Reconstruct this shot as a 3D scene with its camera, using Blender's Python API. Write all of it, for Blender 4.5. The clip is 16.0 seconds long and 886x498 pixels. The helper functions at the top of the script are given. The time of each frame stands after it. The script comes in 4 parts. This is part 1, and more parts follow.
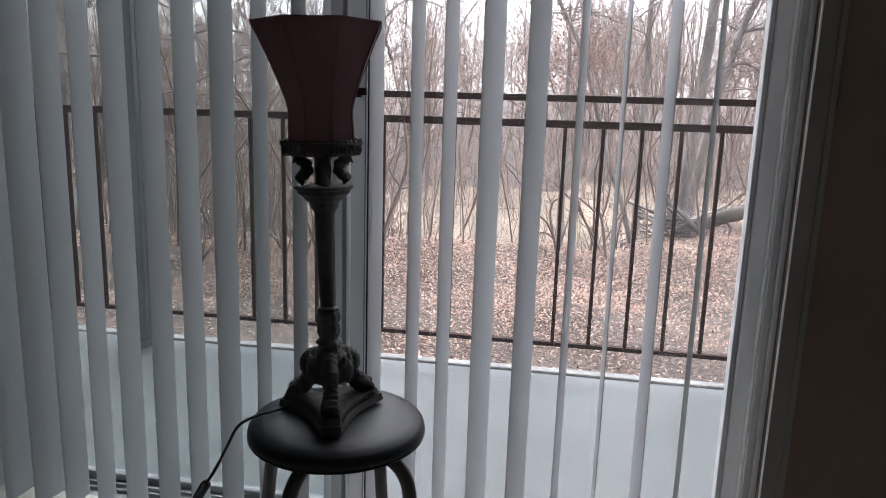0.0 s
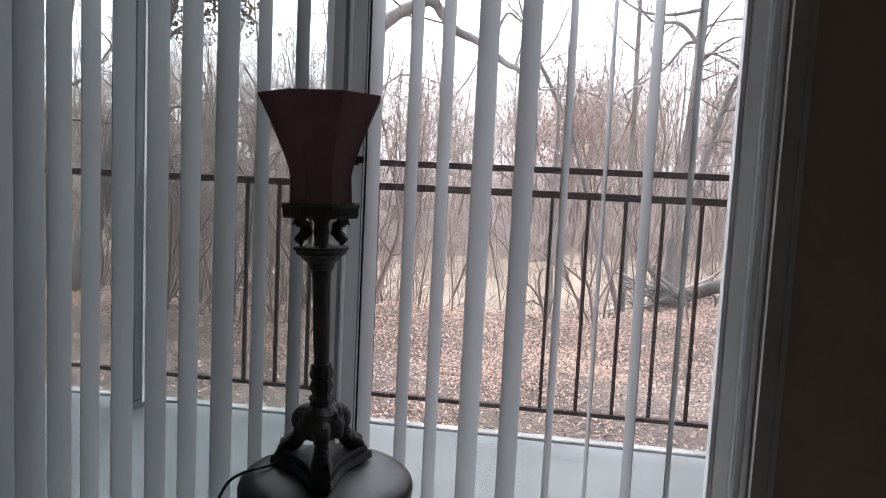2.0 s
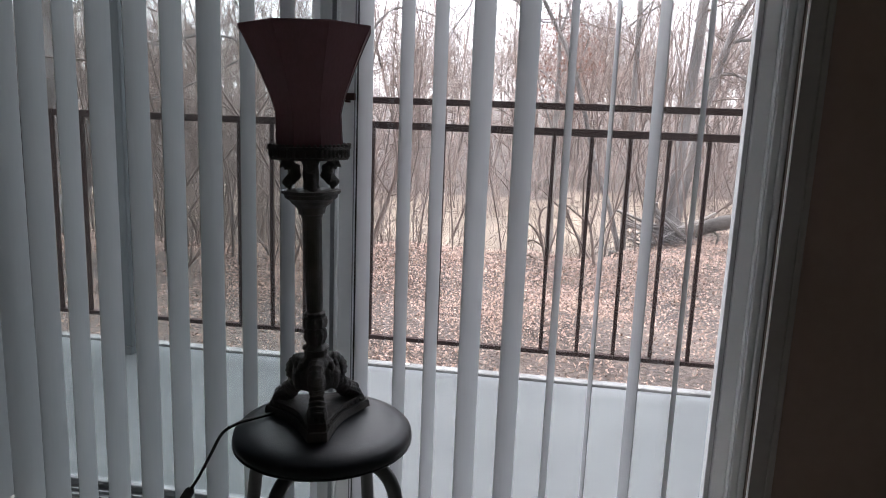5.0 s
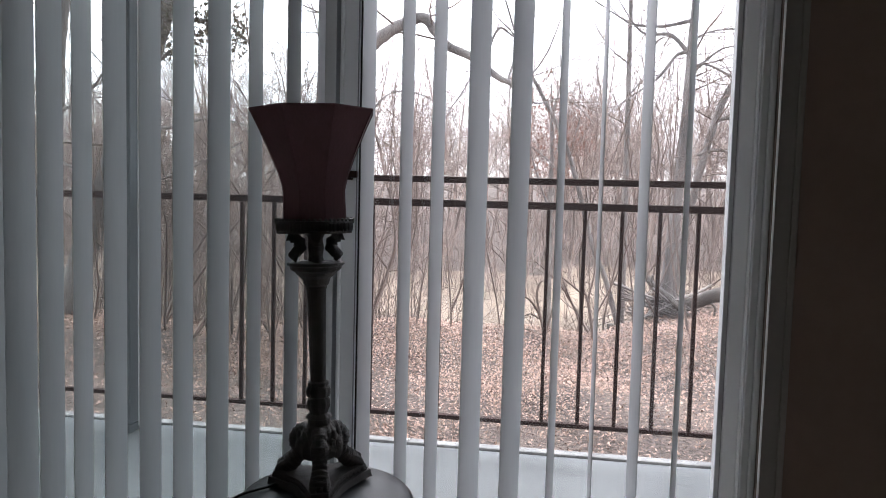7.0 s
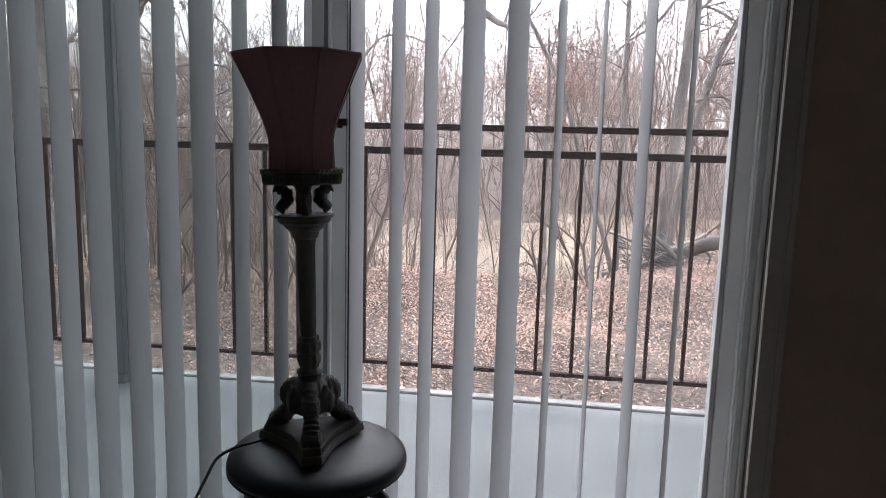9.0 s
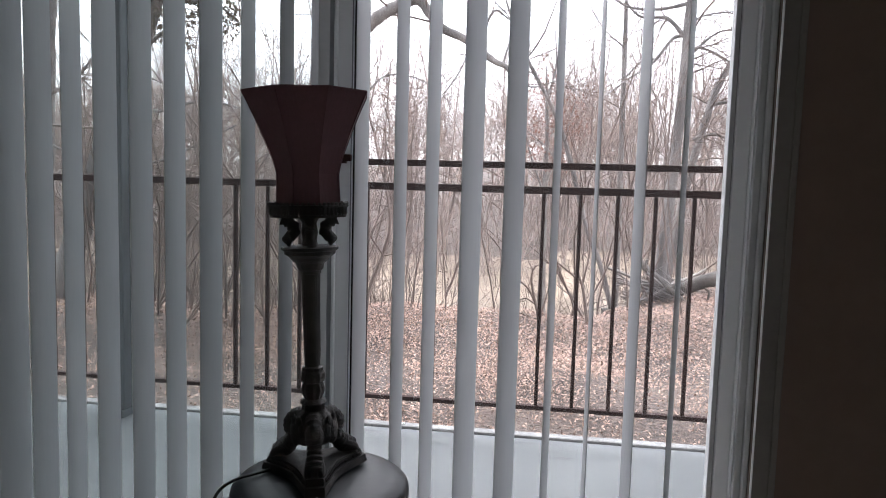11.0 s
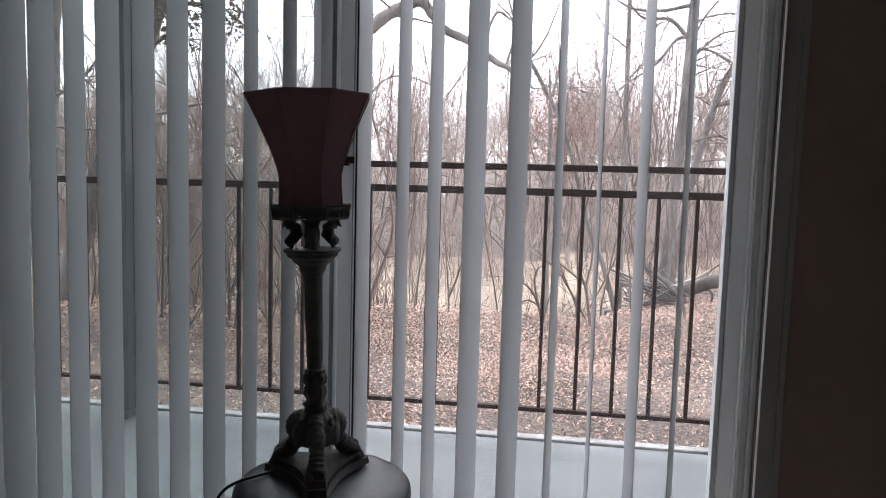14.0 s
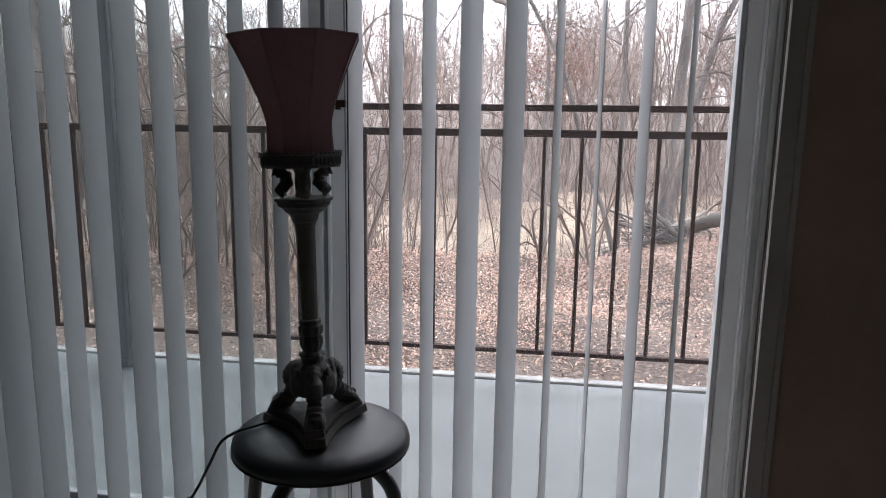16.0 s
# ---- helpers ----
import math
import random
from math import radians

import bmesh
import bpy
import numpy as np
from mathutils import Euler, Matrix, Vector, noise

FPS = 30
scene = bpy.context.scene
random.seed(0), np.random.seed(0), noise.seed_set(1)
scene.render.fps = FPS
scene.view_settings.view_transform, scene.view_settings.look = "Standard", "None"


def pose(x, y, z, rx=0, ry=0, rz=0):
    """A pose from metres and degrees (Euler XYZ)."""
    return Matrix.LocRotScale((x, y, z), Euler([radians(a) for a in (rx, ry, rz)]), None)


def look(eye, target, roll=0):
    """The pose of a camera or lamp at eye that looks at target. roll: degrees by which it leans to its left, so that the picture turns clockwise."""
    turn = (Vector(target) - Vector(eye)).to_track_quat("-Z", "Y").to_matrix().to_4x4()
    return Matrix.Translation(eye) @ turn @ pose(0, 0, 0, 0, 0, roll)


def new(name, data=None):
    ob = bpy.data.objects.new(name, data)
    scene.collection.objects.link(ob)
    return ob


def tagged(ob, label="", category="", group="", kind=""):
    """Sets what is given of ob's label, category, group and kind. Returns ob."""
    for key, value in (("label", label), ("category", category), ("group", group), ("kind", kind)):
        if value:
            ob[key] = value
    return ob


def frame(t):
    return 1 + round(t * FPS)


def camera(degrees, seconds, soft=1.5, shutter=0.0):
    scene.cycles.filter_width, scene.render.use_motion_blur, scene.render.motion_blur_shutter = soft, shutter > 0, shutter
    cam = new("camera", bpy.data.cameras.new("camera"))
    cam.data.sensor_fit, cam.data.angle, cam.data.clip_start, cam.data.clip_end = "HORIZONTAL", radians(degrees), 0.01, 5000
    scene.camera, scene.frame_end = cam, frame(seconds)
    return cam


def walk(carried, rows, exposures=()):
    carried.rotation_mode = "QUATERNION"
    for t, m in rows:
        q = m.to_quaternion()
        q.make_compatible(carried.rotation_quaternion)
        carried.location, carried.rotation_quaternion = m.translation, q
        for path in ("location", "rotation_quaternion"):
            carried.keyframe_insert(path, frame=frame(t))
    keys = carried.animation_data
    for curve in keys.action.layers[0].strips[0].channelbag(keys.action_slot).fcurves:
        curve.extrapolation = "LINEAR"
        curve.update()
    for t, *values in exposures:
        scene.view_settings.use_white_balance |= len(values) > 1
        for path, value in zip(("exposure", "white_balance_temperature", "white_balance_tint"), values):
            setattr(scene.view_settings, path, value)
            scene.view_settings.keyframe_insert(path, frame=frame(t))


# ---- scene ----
cam = camera(66.0, 16.0, soft=0.5)
# seconds, eye x, y, z, heading (to the left), pitch, lean to the right
ROWS = [
    (0, 0.664, -2.525, 0.962, 9.58, -10.85, -1.80),
    (0.5, 0.667, -2.553, 0.959, 9.35, -7.77, -1.91),
    (1, 0.669, -2.578, 0.956, 9.18, -4.98, -2.15),
    (1.5, 0.670, -2.591, 0.956, 8.94, -3.71, -2.66),
    (2, 0.671, -2.585, 0.957, 8.90, -5.05, -2.80),
    (2.5, 0.668, -2.572, 0.959, 8.42, -5.97, -2.66),
    (3, 0.666, -2.557, 0.961, 8.43, -7.85, -2.45),
    (3.2, 0.662, -2.546, 0.963, 8.28, -8.65, -2.34),
    (4.25, 0.666, -2.532, 0.959, 8.55, -10.62, -2.34),
    (5.3, 0.666, -2.520, 0.956, 8.73, -9.48, -2.31),
    (5.5, 0.669, -2.532, 0.954, 8.80, -8.75, -2.38),
    (6, 0.670, -2.550, 0.952, 8.90, -6.00, -1.74),
    (6.5, 0.671, -2.567, 0.951, 8.89, -4.05, -1.60),
    (7, 0.671, -2.570, 0.951, 8.72, -3.75, -1.52),
    (7.5, 0.670, -2.561, 0.954, 8.61, -4.57, -1.93),
    (8, 0.669, -2.544, 0.957, 7.79, -6.75, -2.08),
    (8.5, 0.669, -2.529, 0.956, 8.25, -8.46, -1.87),
    (9, 0.670, -2.532, 0.956, 8.22, -8.14, -1.56),
    (9.5, 0.668, -2.545, 0.955, 8.15, -6.45, -1.70),
    (9.7, 0.668, -2.554, 0.953, 8.13, -5.66, -1.73),
    (11.8, 0.668, -2.560, 0.950, 8.30, -5.00, -1.46),
    (12, 0.668, -2.560, 0.950, 8.30, -4.95, -1.44),
    (12.5, 0.669, -2.561, 0.951, 8.10, -4.43, -1.68),
    (13, 0.670, -2.561, 0.951, 8.36, -4.66, -1.69),
    (13.5, 0.669, -2.562, 0.952, 8.38, -4.75, -1.62),
    (14, 0.670, -2.560, 0.952, 8.50, -4.94, -1.58),
    (14.5, 0.670, -2.559, 0.953, 8.49, -5.23, -1.48),
    (15, 0.669, -2.555, 0.954, 8.39, -6.15, -1.36),
    (15.5, 0.670, -2.544, 0.956, 8.26, -7.86, -1.19),
    (16, 0.670, -2.529, 0.958, 8.25, -9.81, -0.83),
]


def eye_pose(x, y, z, heading, pitch, lean):
    a, b = radians(heading), radians(pitch)
    ahead = Vector((-math.sin(a) * math.cos(b), math.cos(a) * math.cos(b), math.sin(b)))
    return look((x, y, z), Vector((x, y, z)) + 2 * ahead, -lean)


walk(cam, [(row[0], eye_pose(*row[1:])) for row in ROWS], [(0, 1.86, 6070, 13), (16, 1.86, 6070, 13)])

# ---- world and light: an overcast late afternoon ----
world = bpy.data.worlds.new("overcast_sky")
scene.world = world
world.use_nodes = True
wn = world.node_tree
wn.nodes.clear()
sky = wn.nodes.new("ShaderNodeTexSky")
sky.sky_type = "NISHITA"
sky.sun_disc = False
sky.sun_elevation = radians(53)
sky.sun_rotation = radians(-20)
sky.air_density, sky.dust_density, sky.ozone_density = 1.0, 4.0, 1.0
grey = wn.nodes.new("ShaderNodeHueSaturation")
grey.inputs["Saturation"].default_value = 0.12
back = wn.nodes.new("ShaderNodeBackground")
back.inputs["Strength"].default_value = 0.205
wout = wn.nodes.new("ShaderNodeOutputWorld")
wn.links.new(sky.outputs[0], grey.inputs["Color"])
wn.links.new(grey.outputs[0], back.inputs[0])
wn.links.new(back.outputs[0], wout.inputs[0])
sun_data = bpy.data.lights.new("sun", "SUN")
sun_data.energy, sun_data.angle, sun_data.color = 0.4, radians(90), (1.0, 0.96, 0.92)
sun = new("sun", sun_data)
sun.matrix_world = look((-5, 14, 20), (0, 0, 0))


# ---- materials ----
def material(name, low, high, scale=8.0, rough=0.6, bump=0.0, fine=0.0, metal=0.0, translucent=0.0, stretch=(1, 1, 1), island=0.0, per_object=0.0, specular=0.5, fine_scale=20.0):
    """Two colours mixed by noise at two scales, with relief; island and per_object: how much single pieces differ in brightness."""
    m = bpy.data.materials.new(name)
    m.use_nodes = True
    nt = m.node_tree
    b = nt.nodes["Principled BSDF"]
    out = nt.nodes["Material Output"]
    co = nt.nodes.new("ShaderNodeTexCoord")
    mp = nt.nodes.new("ShaderNodeMapping")
    mp.inputs["Scale"].default_value = stretch
    nt.links.new(co.outputs["Object"], mp.inputs[0])
    n1 = nt.nodes.new("ShaderNodeTexNoise")
    n1.inputs["Scale"].default_value, n1.inputs["Detail"].default_value = scale, 5
    n2 = nt.nodes.new("ShaderNodeTexNoise")
    n2.inputs["Scale"].default_value, n2.inputs["Detail"].default_value = scale * fine_scale, 3
    nt.links.new(mp.outputs[0], n1.inputs["Vector"])
    nt.links.new(mp.outputs[0], n2.inputs["Vector"])
    add = nt.nodes.new("ShaderNodeMath")
    add.operation = "MULTIPLY_ADD"
    nt.links.new(n2.outputs["Fac"], add.inputs[0])
    add.inputs[1].default_value = fine
    nt.links.new(n1.outputs["Fac"], add.inputs[2])
    ramp = nt.nodes.new("ShaderNodeMapRange")
    ramp.inputs["From Min"].default_value = 0.32 + 0.5 * fine
    ramp.inputs["From Max"].default_value = 0.68 + 0.5 * fine
    nt.links.new(add.outputs[0], ramp.inputs["Value"])
    fac = ramp.outputs[0]
    if island or per_object:
        if island:
            src = nt.nodes.new("ShaderNodeNewGeometry").outputs["Random Per Island"]
        else:
            src = nt.nodes.new("ShaderNodeObjectInfo").outputs["Random"]
        mx = nt.nodes.new("ShaderNodeMix")
        mx.inputs["Factor"].default_value = island or per_object
        nt.links.new(fac, mx.inputs["A"])
        nt.links.new(src, mx.inputs["B"])
        fac = mx.outputs["Result"]
    col = nt.nodes.new("ShaderNodeMix")
    col.data_type = "RGBA"
    nt.links.new(fac, col.inputs["Factor"])
    col.inputs["A"].default_value = (*low, 1)
    col.inputs["B"].default_value = (*high, 1)
    nt.links.new(col.outputs["Result"], b.inputs["Base Color"])
    b.inputs["Roughness"].default_value, b.inputs["Metallic"].default_value = rough, metal
    b.inputs["Specular IOR Level"].default_value = specular
    if bump:
        bp = nt.nodes.new("ShaderNodeBump")
        bp.inputs["Strength"].default_value = bump
        bp.inputs["Distance"].default_value = 0.01
        nt.links.new(add.outputs[0], bp.inputs["Height"])
        nt.links.new(bp.outputs[0], b.inputs["Normal"])
    if translucent:
        tr = nt.nodes.new("ShaderNodeBsdfTranslucent")
        nt.links.new(col.outputs["Result"], tr.inputs["Color"])
        ms = nt.nodes.new("ShaderNodeMixShader")
        ms.inputs[0].default_value = translucent
        nt.links.new(b.outputs[0], ms.inputs[1])
        nt.links.new(tr.outputs[0], ms.inputs[2])
        nt.links.new(ms.outputs[0], out.inputs[0])
    return m


def glass_material(name, tint, veil):
    m = bpy.data.materials.new(name)
    m.use_nodes = True
    nt = m.node_tree
    nt.nodes.remove(nt.nodes["Principled BSDF"])
    clear = nt.nodes.new("ShaderNodeBsdfTransparent")
    clear.inputs[0].default_value = (*tint, 1)
    gloss = nt.nodes.new("ShaderNodeBsdfGlossy")
    gloss.inputs["Roughness"].default_value = 0.02
    facing = nt.nodes.new("ShaderNodeLayerWeight")
    facing.inputs["Blend"].default_value = 0.5
    steep = nt.nodes.new("ShaderNodeMath")
    steep.operation = "POWER"
    steep.inputs[1].default_value = 5.0
    nt.links.new(facing.outputs["Facing"], steep.inputs[0])
    fres = nt.nodes.new("ShaderNodeMath")
    fres.operation = "MULTIPLY_ADD"
    fres.inputs[1].default_value, fres.inputs[2].default_value = 0.96, 0.035
    nt.links.new(steep.outputs[0], fres.inputs[0])
    # Faint scattering layer that imitates a bright haze over the outdoors.
    haze = nt.nodes.new("ShaderNodeBsdfTranslucent")
    haze.inputs[0].default_value = (0.9, 0.9, 0.9, 1)
    veiled = nt.nodes.new("ShaderNodeMixShader")
    veiled.inputs[0].default_value = veil
    nt.links.new(clear.outputs[0], veiled.inputs[1])
    nt.links.new(haze.outputs[0], veiled.inputs[2])
    ms = nt.nodes.new("ShaderNodeMixShader")
    nt.links.new(fres.outputs[0], ms.inputs[0])
    nt.links.new(veiled.outputs[0], ms.inputs[1])
    nt.links.new(gloss.outputs[0], ms.inputs[2])
    nt.links.new(ms.outputs[0], nt.nodes["Material Output"].inputs[0])
    return m


ROOM = material("pale_bounce_paint", (0.83, 0.81, 0.77), (0.88, 0.86, 0.82), 1.5, 0.8, 0.08, 0.3)
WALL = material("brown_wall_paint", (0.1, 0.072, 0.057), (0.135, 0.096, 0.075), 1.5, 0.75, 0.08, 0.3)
CEIL = material("ceiling_paint", (0.8, 0.79, 0.77), (0.86, 0.85, 0.83), 3, 0.9, 0.1, 0.4)
CARPET = material("beige_carpet", (0.5, 0.47, 0.43), (0.6, 0.57, 0.52), 3, 0.95, 0.6, 0.8, fine_scale=120)
VINYL = material("white_vinyl_frame", (0.82, 0.83, 0.83), (0.87, 0.88, 0.88), 4, 0.4, 0.03, 0.2)
JAMB = material("grey_vinyl_jamb", (0.76, 0.77, 0.78), (0.82, 0.83, 0.84), 4, 0.5, 0.03, 0.2)
# Darker copy of the frame's vinyl; dimmer light is put into its colour.
FRAME_DARK = material("darker_frame_vinyl", (0.44, 0.45, 0.45), (0.5, 0.51, 0.51), 5, 0.6, 0.05, 0.3)
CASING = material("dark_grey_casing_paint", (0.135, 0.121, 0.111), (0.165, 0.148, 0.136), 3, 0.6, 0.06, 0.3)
SILL = material("dull_aluminium_sill", (0.24, 0.245, 0.25), (0.32, 0.325, 0.33), 10, 0.75, 0.1, 0.4, specular=0.15)
SEAL = material("black_rubber_seal", (0.015, 0.015, 0.015), (0.03, 0.03, 0.03), 20, 0.6)
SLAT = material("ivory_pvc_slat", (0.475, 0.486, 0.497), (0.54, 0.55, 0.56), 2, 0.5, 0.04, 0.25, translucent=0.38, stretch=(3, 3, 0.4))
# Shade inside the stile's grooves, put into the colour.
GROOVE_SHADE = material("groove_shade_grey", (0.24, 0.25, 0.26), (0.3, 0.31, 0.32), 10, 0.6, 0.05, 0.3)
GLASS = glass_material("clear_glass", (0.95, 0.95, 0.95), 0.004)
# Tint stands in for an insect screen: it dims the view and left slats.
GLASS_DIM = glass_material("dimmed_glass", (0.715, 0.745, 0.742), 0.004)
CONCRETE = material("patio_concrete", (0.105, 0.115, 0.117), (0.148, 0.158, 0.16), 1.6, 0.85, 0.15, 0.5)
KERB = material("slab_edge_concrete", (0.16, 0.16, 0.157), (0.34, 0.34, 0.332), 5, 0.9, 0.3, 0.6)


def add_stains(m, edge, band):
    """Dark damp streaks along the slab's outer edge and scattered specks."""
    nt = m.node_tree
    b = nt.nodes["Principled BSDF"]
    plain = b.inputs["Base Color"].links[0].from_socket
    co = nt.nodes.new("ShaderNodeTexCoord")
    mp = nt.nodes.new("ShaderNodeMapping")
    mp.inputs["Scale"].default_value = (3.0, 16.0, 1.0)
    nt.links.new(co.outputs["Object"], mp.inputs[0])
    streak = nt.nodes.new("ShaderNodeTexNoise")
    streak.inputs["Scale"].default_value, streak.inputs["Detail"].default_value = 1.6, 6
    nt.links.new(mp.outputs[0], streak.inputs["Vector"])
    axes = nt.nodes.new("ShaderNodeSeparateXYZ")
    nt.links.new(co.outputs["Object"], axes.inputs[0])
    near = nt.nodes.new("ShaderNodeMapRange")
    near.inputs["From Min"].default_value, near.inputs["From Max"].default_value = edge - band, edge
    near.inputs["To Min"].default_value, near.inputs["To Max"].default_value = -0.22, 0.02
    nt.links.new(axes.outputs["Y"], near.inputs["Value"])
    total = nt.nodes.new("ShaderNodeMath")
    nt.links.new(streak.outputs["Fac"], total.inputs[0])
    nt.links.new(near.outputs[0], total.inputs[1])
    cut = nt.nodes.new("ShaderNodeMapRange")
    cut.inputs["From Min"].default_value, cut.inputs["From Max"].default_value = 0.5, 0.62
    cut.inputs["To Max"].default_value = 0.4
    nt.links.new(total.outputs[0], cut.inputs["Value"])
    cells = nt.nodes.new("ShaderNodeTexVoronoi")
    cells.inputs["Scale"].default_value = 5.0
    nt.links.new(co.outputs["Object"], cells.inputs["Vector"])
    speck = nt.nodes.new("ShaderNodeMapRange")
    speck.inputs["From Min"].default_value, speck.inputs["From Max"].default_value = 0.02, 0.035
    speck.inputs["To Min"].default_value, speck.inputs["To Max"].default_value = 0.7, 0.0
    nt.links.new(cells.outputs["Distance"], speck.inputs["Value"])
    most = nt.nodes.new("ShaderNodeMath")
    most.operation = "MAXIMUM"
    nt.links.new(cut.outputs[0], most.inputs[0])
    nt.links.new(speck.outputs[0], most.inputs[1])
    mix = nt.nodes.new("ShaderNodeMix")
    mix.data_type = "RGBA"
    nt.links.new(most.outputs[0], mix.inputs["Factor"])
    nt.links.new(plain, mix.inputs["A"])
    mix.inputs["B"].default_value = (0.045, 0.048, 0.047, 1)
    nt.links.new(mix.outputs["Result"], b.inputs["Base Color"])


add_stains(CONCRETE, 0.03, 0.35)
IRON = material("brown_painted_iron", (0.026, 0.012, 0.010), (0.045, 0.022, 0.018), 15, 0.8, 0.1, 0.4, specular=0.15)
POST = material("grey_post_paint", (0.085, 0.098, 0.105), (0.12, 0.135, 0.143), 4, 0.7, 0.1, 0.3)
BRONZE = material("dark_bronze_resin", (0.022, 0.019, 0.017), (0.055, 0.046, 0.038), 45, 0.5, 0.9, 0.8)
SHADE = material("burgundy_shade_fabric", (0.1, 0.05, 0.057), (0.14, 0.066, 0.076), 12, 0.85, 0.15, 0.5, translucent=0.2, stretch=(1, 1, 0.3))
VINYL_SEAT = material("black_seat_vinyl", (0.004, 0.005, 0.0072), (0.0065, 0.008, 0.011), 25, 0.42, 0.12, 0.6, specular=0.16)
STEEL = material("black_tube_steel", (0.012, 0.012, 0.013), (0.02, 0.02, 0.02), 30, 0.35, 0.03)
CORD = material("black_cord", (0.01, 0.01, 0.01), (0.016, 0.016, 0.016), 40, 0.5)
SOIL = material("leaf_strewn_soil", (0.045, 0.032, 0.026), (0.15, 0.112, 0.092), 1.6, 0.95, 0.9, 1.6, fine_scale=30)
FIELD = material("dry_field_grass", (0.19, 0.145, 0.105), (0.34, 0.265, 0.195), 0.25, 0.95, 0.3, 0.6)
LEAF = material("fallen_leaf", (0.05, 0.028, 0.021), (0.84, 0.59, 0.47), 0.6, 0.8, island=0.78, translucent=0.15)
BARK = material("grey_bark", (0.13, 0.12, 0.115), (0.36, 0.335, 0.315), 6, 0.95, 0.9, 0.8, stretch=(1, 1, 0.3))
TWIG = material("thin_twig", (0.09, 0.07, 0.06), (0.3, 0.235, 0.205), 0.6, 0.95, island=0.6)
WOOD = material("far_bare_wood", (0.1, 0.082, 0.073), (0.62, 0.505, 0.455), 0.12, 0.95, island=0.75)
OAKLEAF = material("clinging_dry_leaf", (0.09, 0.08, 0.06), (0.2, 0.165, 0.12), 3, 0.8, island=0.7, translucent=0.3)

DARKBARK = material("dark_damp_bark", (0.07, 0.062, 0.056), (0.17, 0.15, 0.135), 6, 0.9, 0.9, 0.8, stretch=(1, 1, 0.3))
PALEWOOD = material("barkless_wood", (0.34, 0.31, 0.28), (0.52, 0.48, 0.44), 6, 0.9, 0.3, 0.6, stretch=(1, 1, 0.3))
REDLEAF = material("clinging_red_oak_leaf", (0.16, 0.08, 0.06), (0.36, 0.19, 0.15), 3, 0.8, island=0.7, translucent=0.3)


# ---- mesh helpers ----
def mesh_of(bm, name, mat, smooth=False):
    bmesh.ops.recalc_face_normals(bm, faces=bm.faces)
    me = bpy.data.meshes.new(name)
    bm.to_mesh(me)
    bm.free()
    me.materials.append(mat)
    if smooth:
        me.polygons.foreach_set("use_smooth", [True] * len(me.polygons))
        me.set_sharp_from_angle(angle=radians(40))
    return me


def part(name, bm, mat, parent=None, label="", smooth=False):
    ob = new(name, mesh_of(bm, name, mat, smooth))
    if parent:
        ob.parent = parent
    return tagged(ob, label)


def thing(name, at, label, category, group="", turn=0.0):
    ob = new(name)
    ob.empty_display_size = 0.1
    ob.matrix_world = pose(*at, 0, 0, turn)
    return tagged(ob, label, category, group)


def add_box(bm, lo, hi, bevel=0.0):
    got = bmesh.ops.create_cube(bm, size=1)["verts"]
    for v in got:
        v.co = Vector([lo[i] + (v.co[i] + 0.5) * (hi[i] - lo[i]) for i in range(3)])
    if bevel:
        edges = list({e for v in got for e in v.link_edges})
        bmesh.ops.bevel(bm, geom=edges, offset=bevel, segments=2, affect="EDGES", profile=0.5)
    return bm


def box(lo, hi, bevel=0.0):
    return add_box(bmesh.new(), lo, hi, bevel)


def add_tube(bm, path, radii, sides=8, cap=True, flat=1.0):
    """A round bar along a path, radii one or a list."""
    path = [Vector(p) for p in path]
    if isinstance(radii, (int, float)):
        radii = [radii] * len(path)
    rings = []
    side = None
    for i, p in enumerate(path):
        d = (path[min(i + 1, len(path) - 1)] - path[max(i - 1, 0)]).normalized()
        if side is None:
            side = d.orthogonal().normalized()
        side = (side - d * side.dot(d)).normalized()
        up = d.cross(side)
        rings.append([bm.verts.new(p + float(radii[i]) * (math.cos(a) * side + flat * math.sin(a) * up)) for a in [2 * math.pi * k / sides for k in range(sides)]])
    for a, b in zip(rings, rings[1:]):
        for k in range(sides):
            bm.faces.new((a[k], a[(k + 1) % sides], b[(k + 1) % sides], b[k]))
    if cap:
        bm.faces.new(rings[0][::-1])
        bm.faces.new(rings[-1])
    return bm


def tube(path, radii, sides=8, flat=1.0):
    return add_tube(bmesh.new(), path, radii, sides, True, flat)


def add_lathe(bm, profile, sides=32, flute=0, depth=0.0, lobes=0, lobe=0.0):
    """Turned round z; flute and lobes: ribs cut into or swelling on the round."""
    rings = []
    for r, z in profile:
        ring = []
        for k in range(sides):
            a = 2 * math.pi * k / sides
            q = r * (1 - (depth if flute and k % 2 else 0)) * (1 + lobe * math.cos(lobes * a))
            ring.append(bm.verts.new((q * math.cos(a), q * math.sin(a), z)))
        rings.append(ring)
    for a, b in zip(rings, rings[1:]):
        for k in range(sides):
            bm.faces.new((a[k], a[(k + 1) % sides], b[(k + 1) % sides], b[k]))
    bm.faces.new(rings[0][::-1])
    bm.faces.new(rings[-1])
    return bm


def lathe(profile, sides=32, flute=0, depth=0.0, lobes=0, lobe=0.0):
    return add_lathe(bmesh.new(), profile, sides, flute, depth, lobes, lobe)


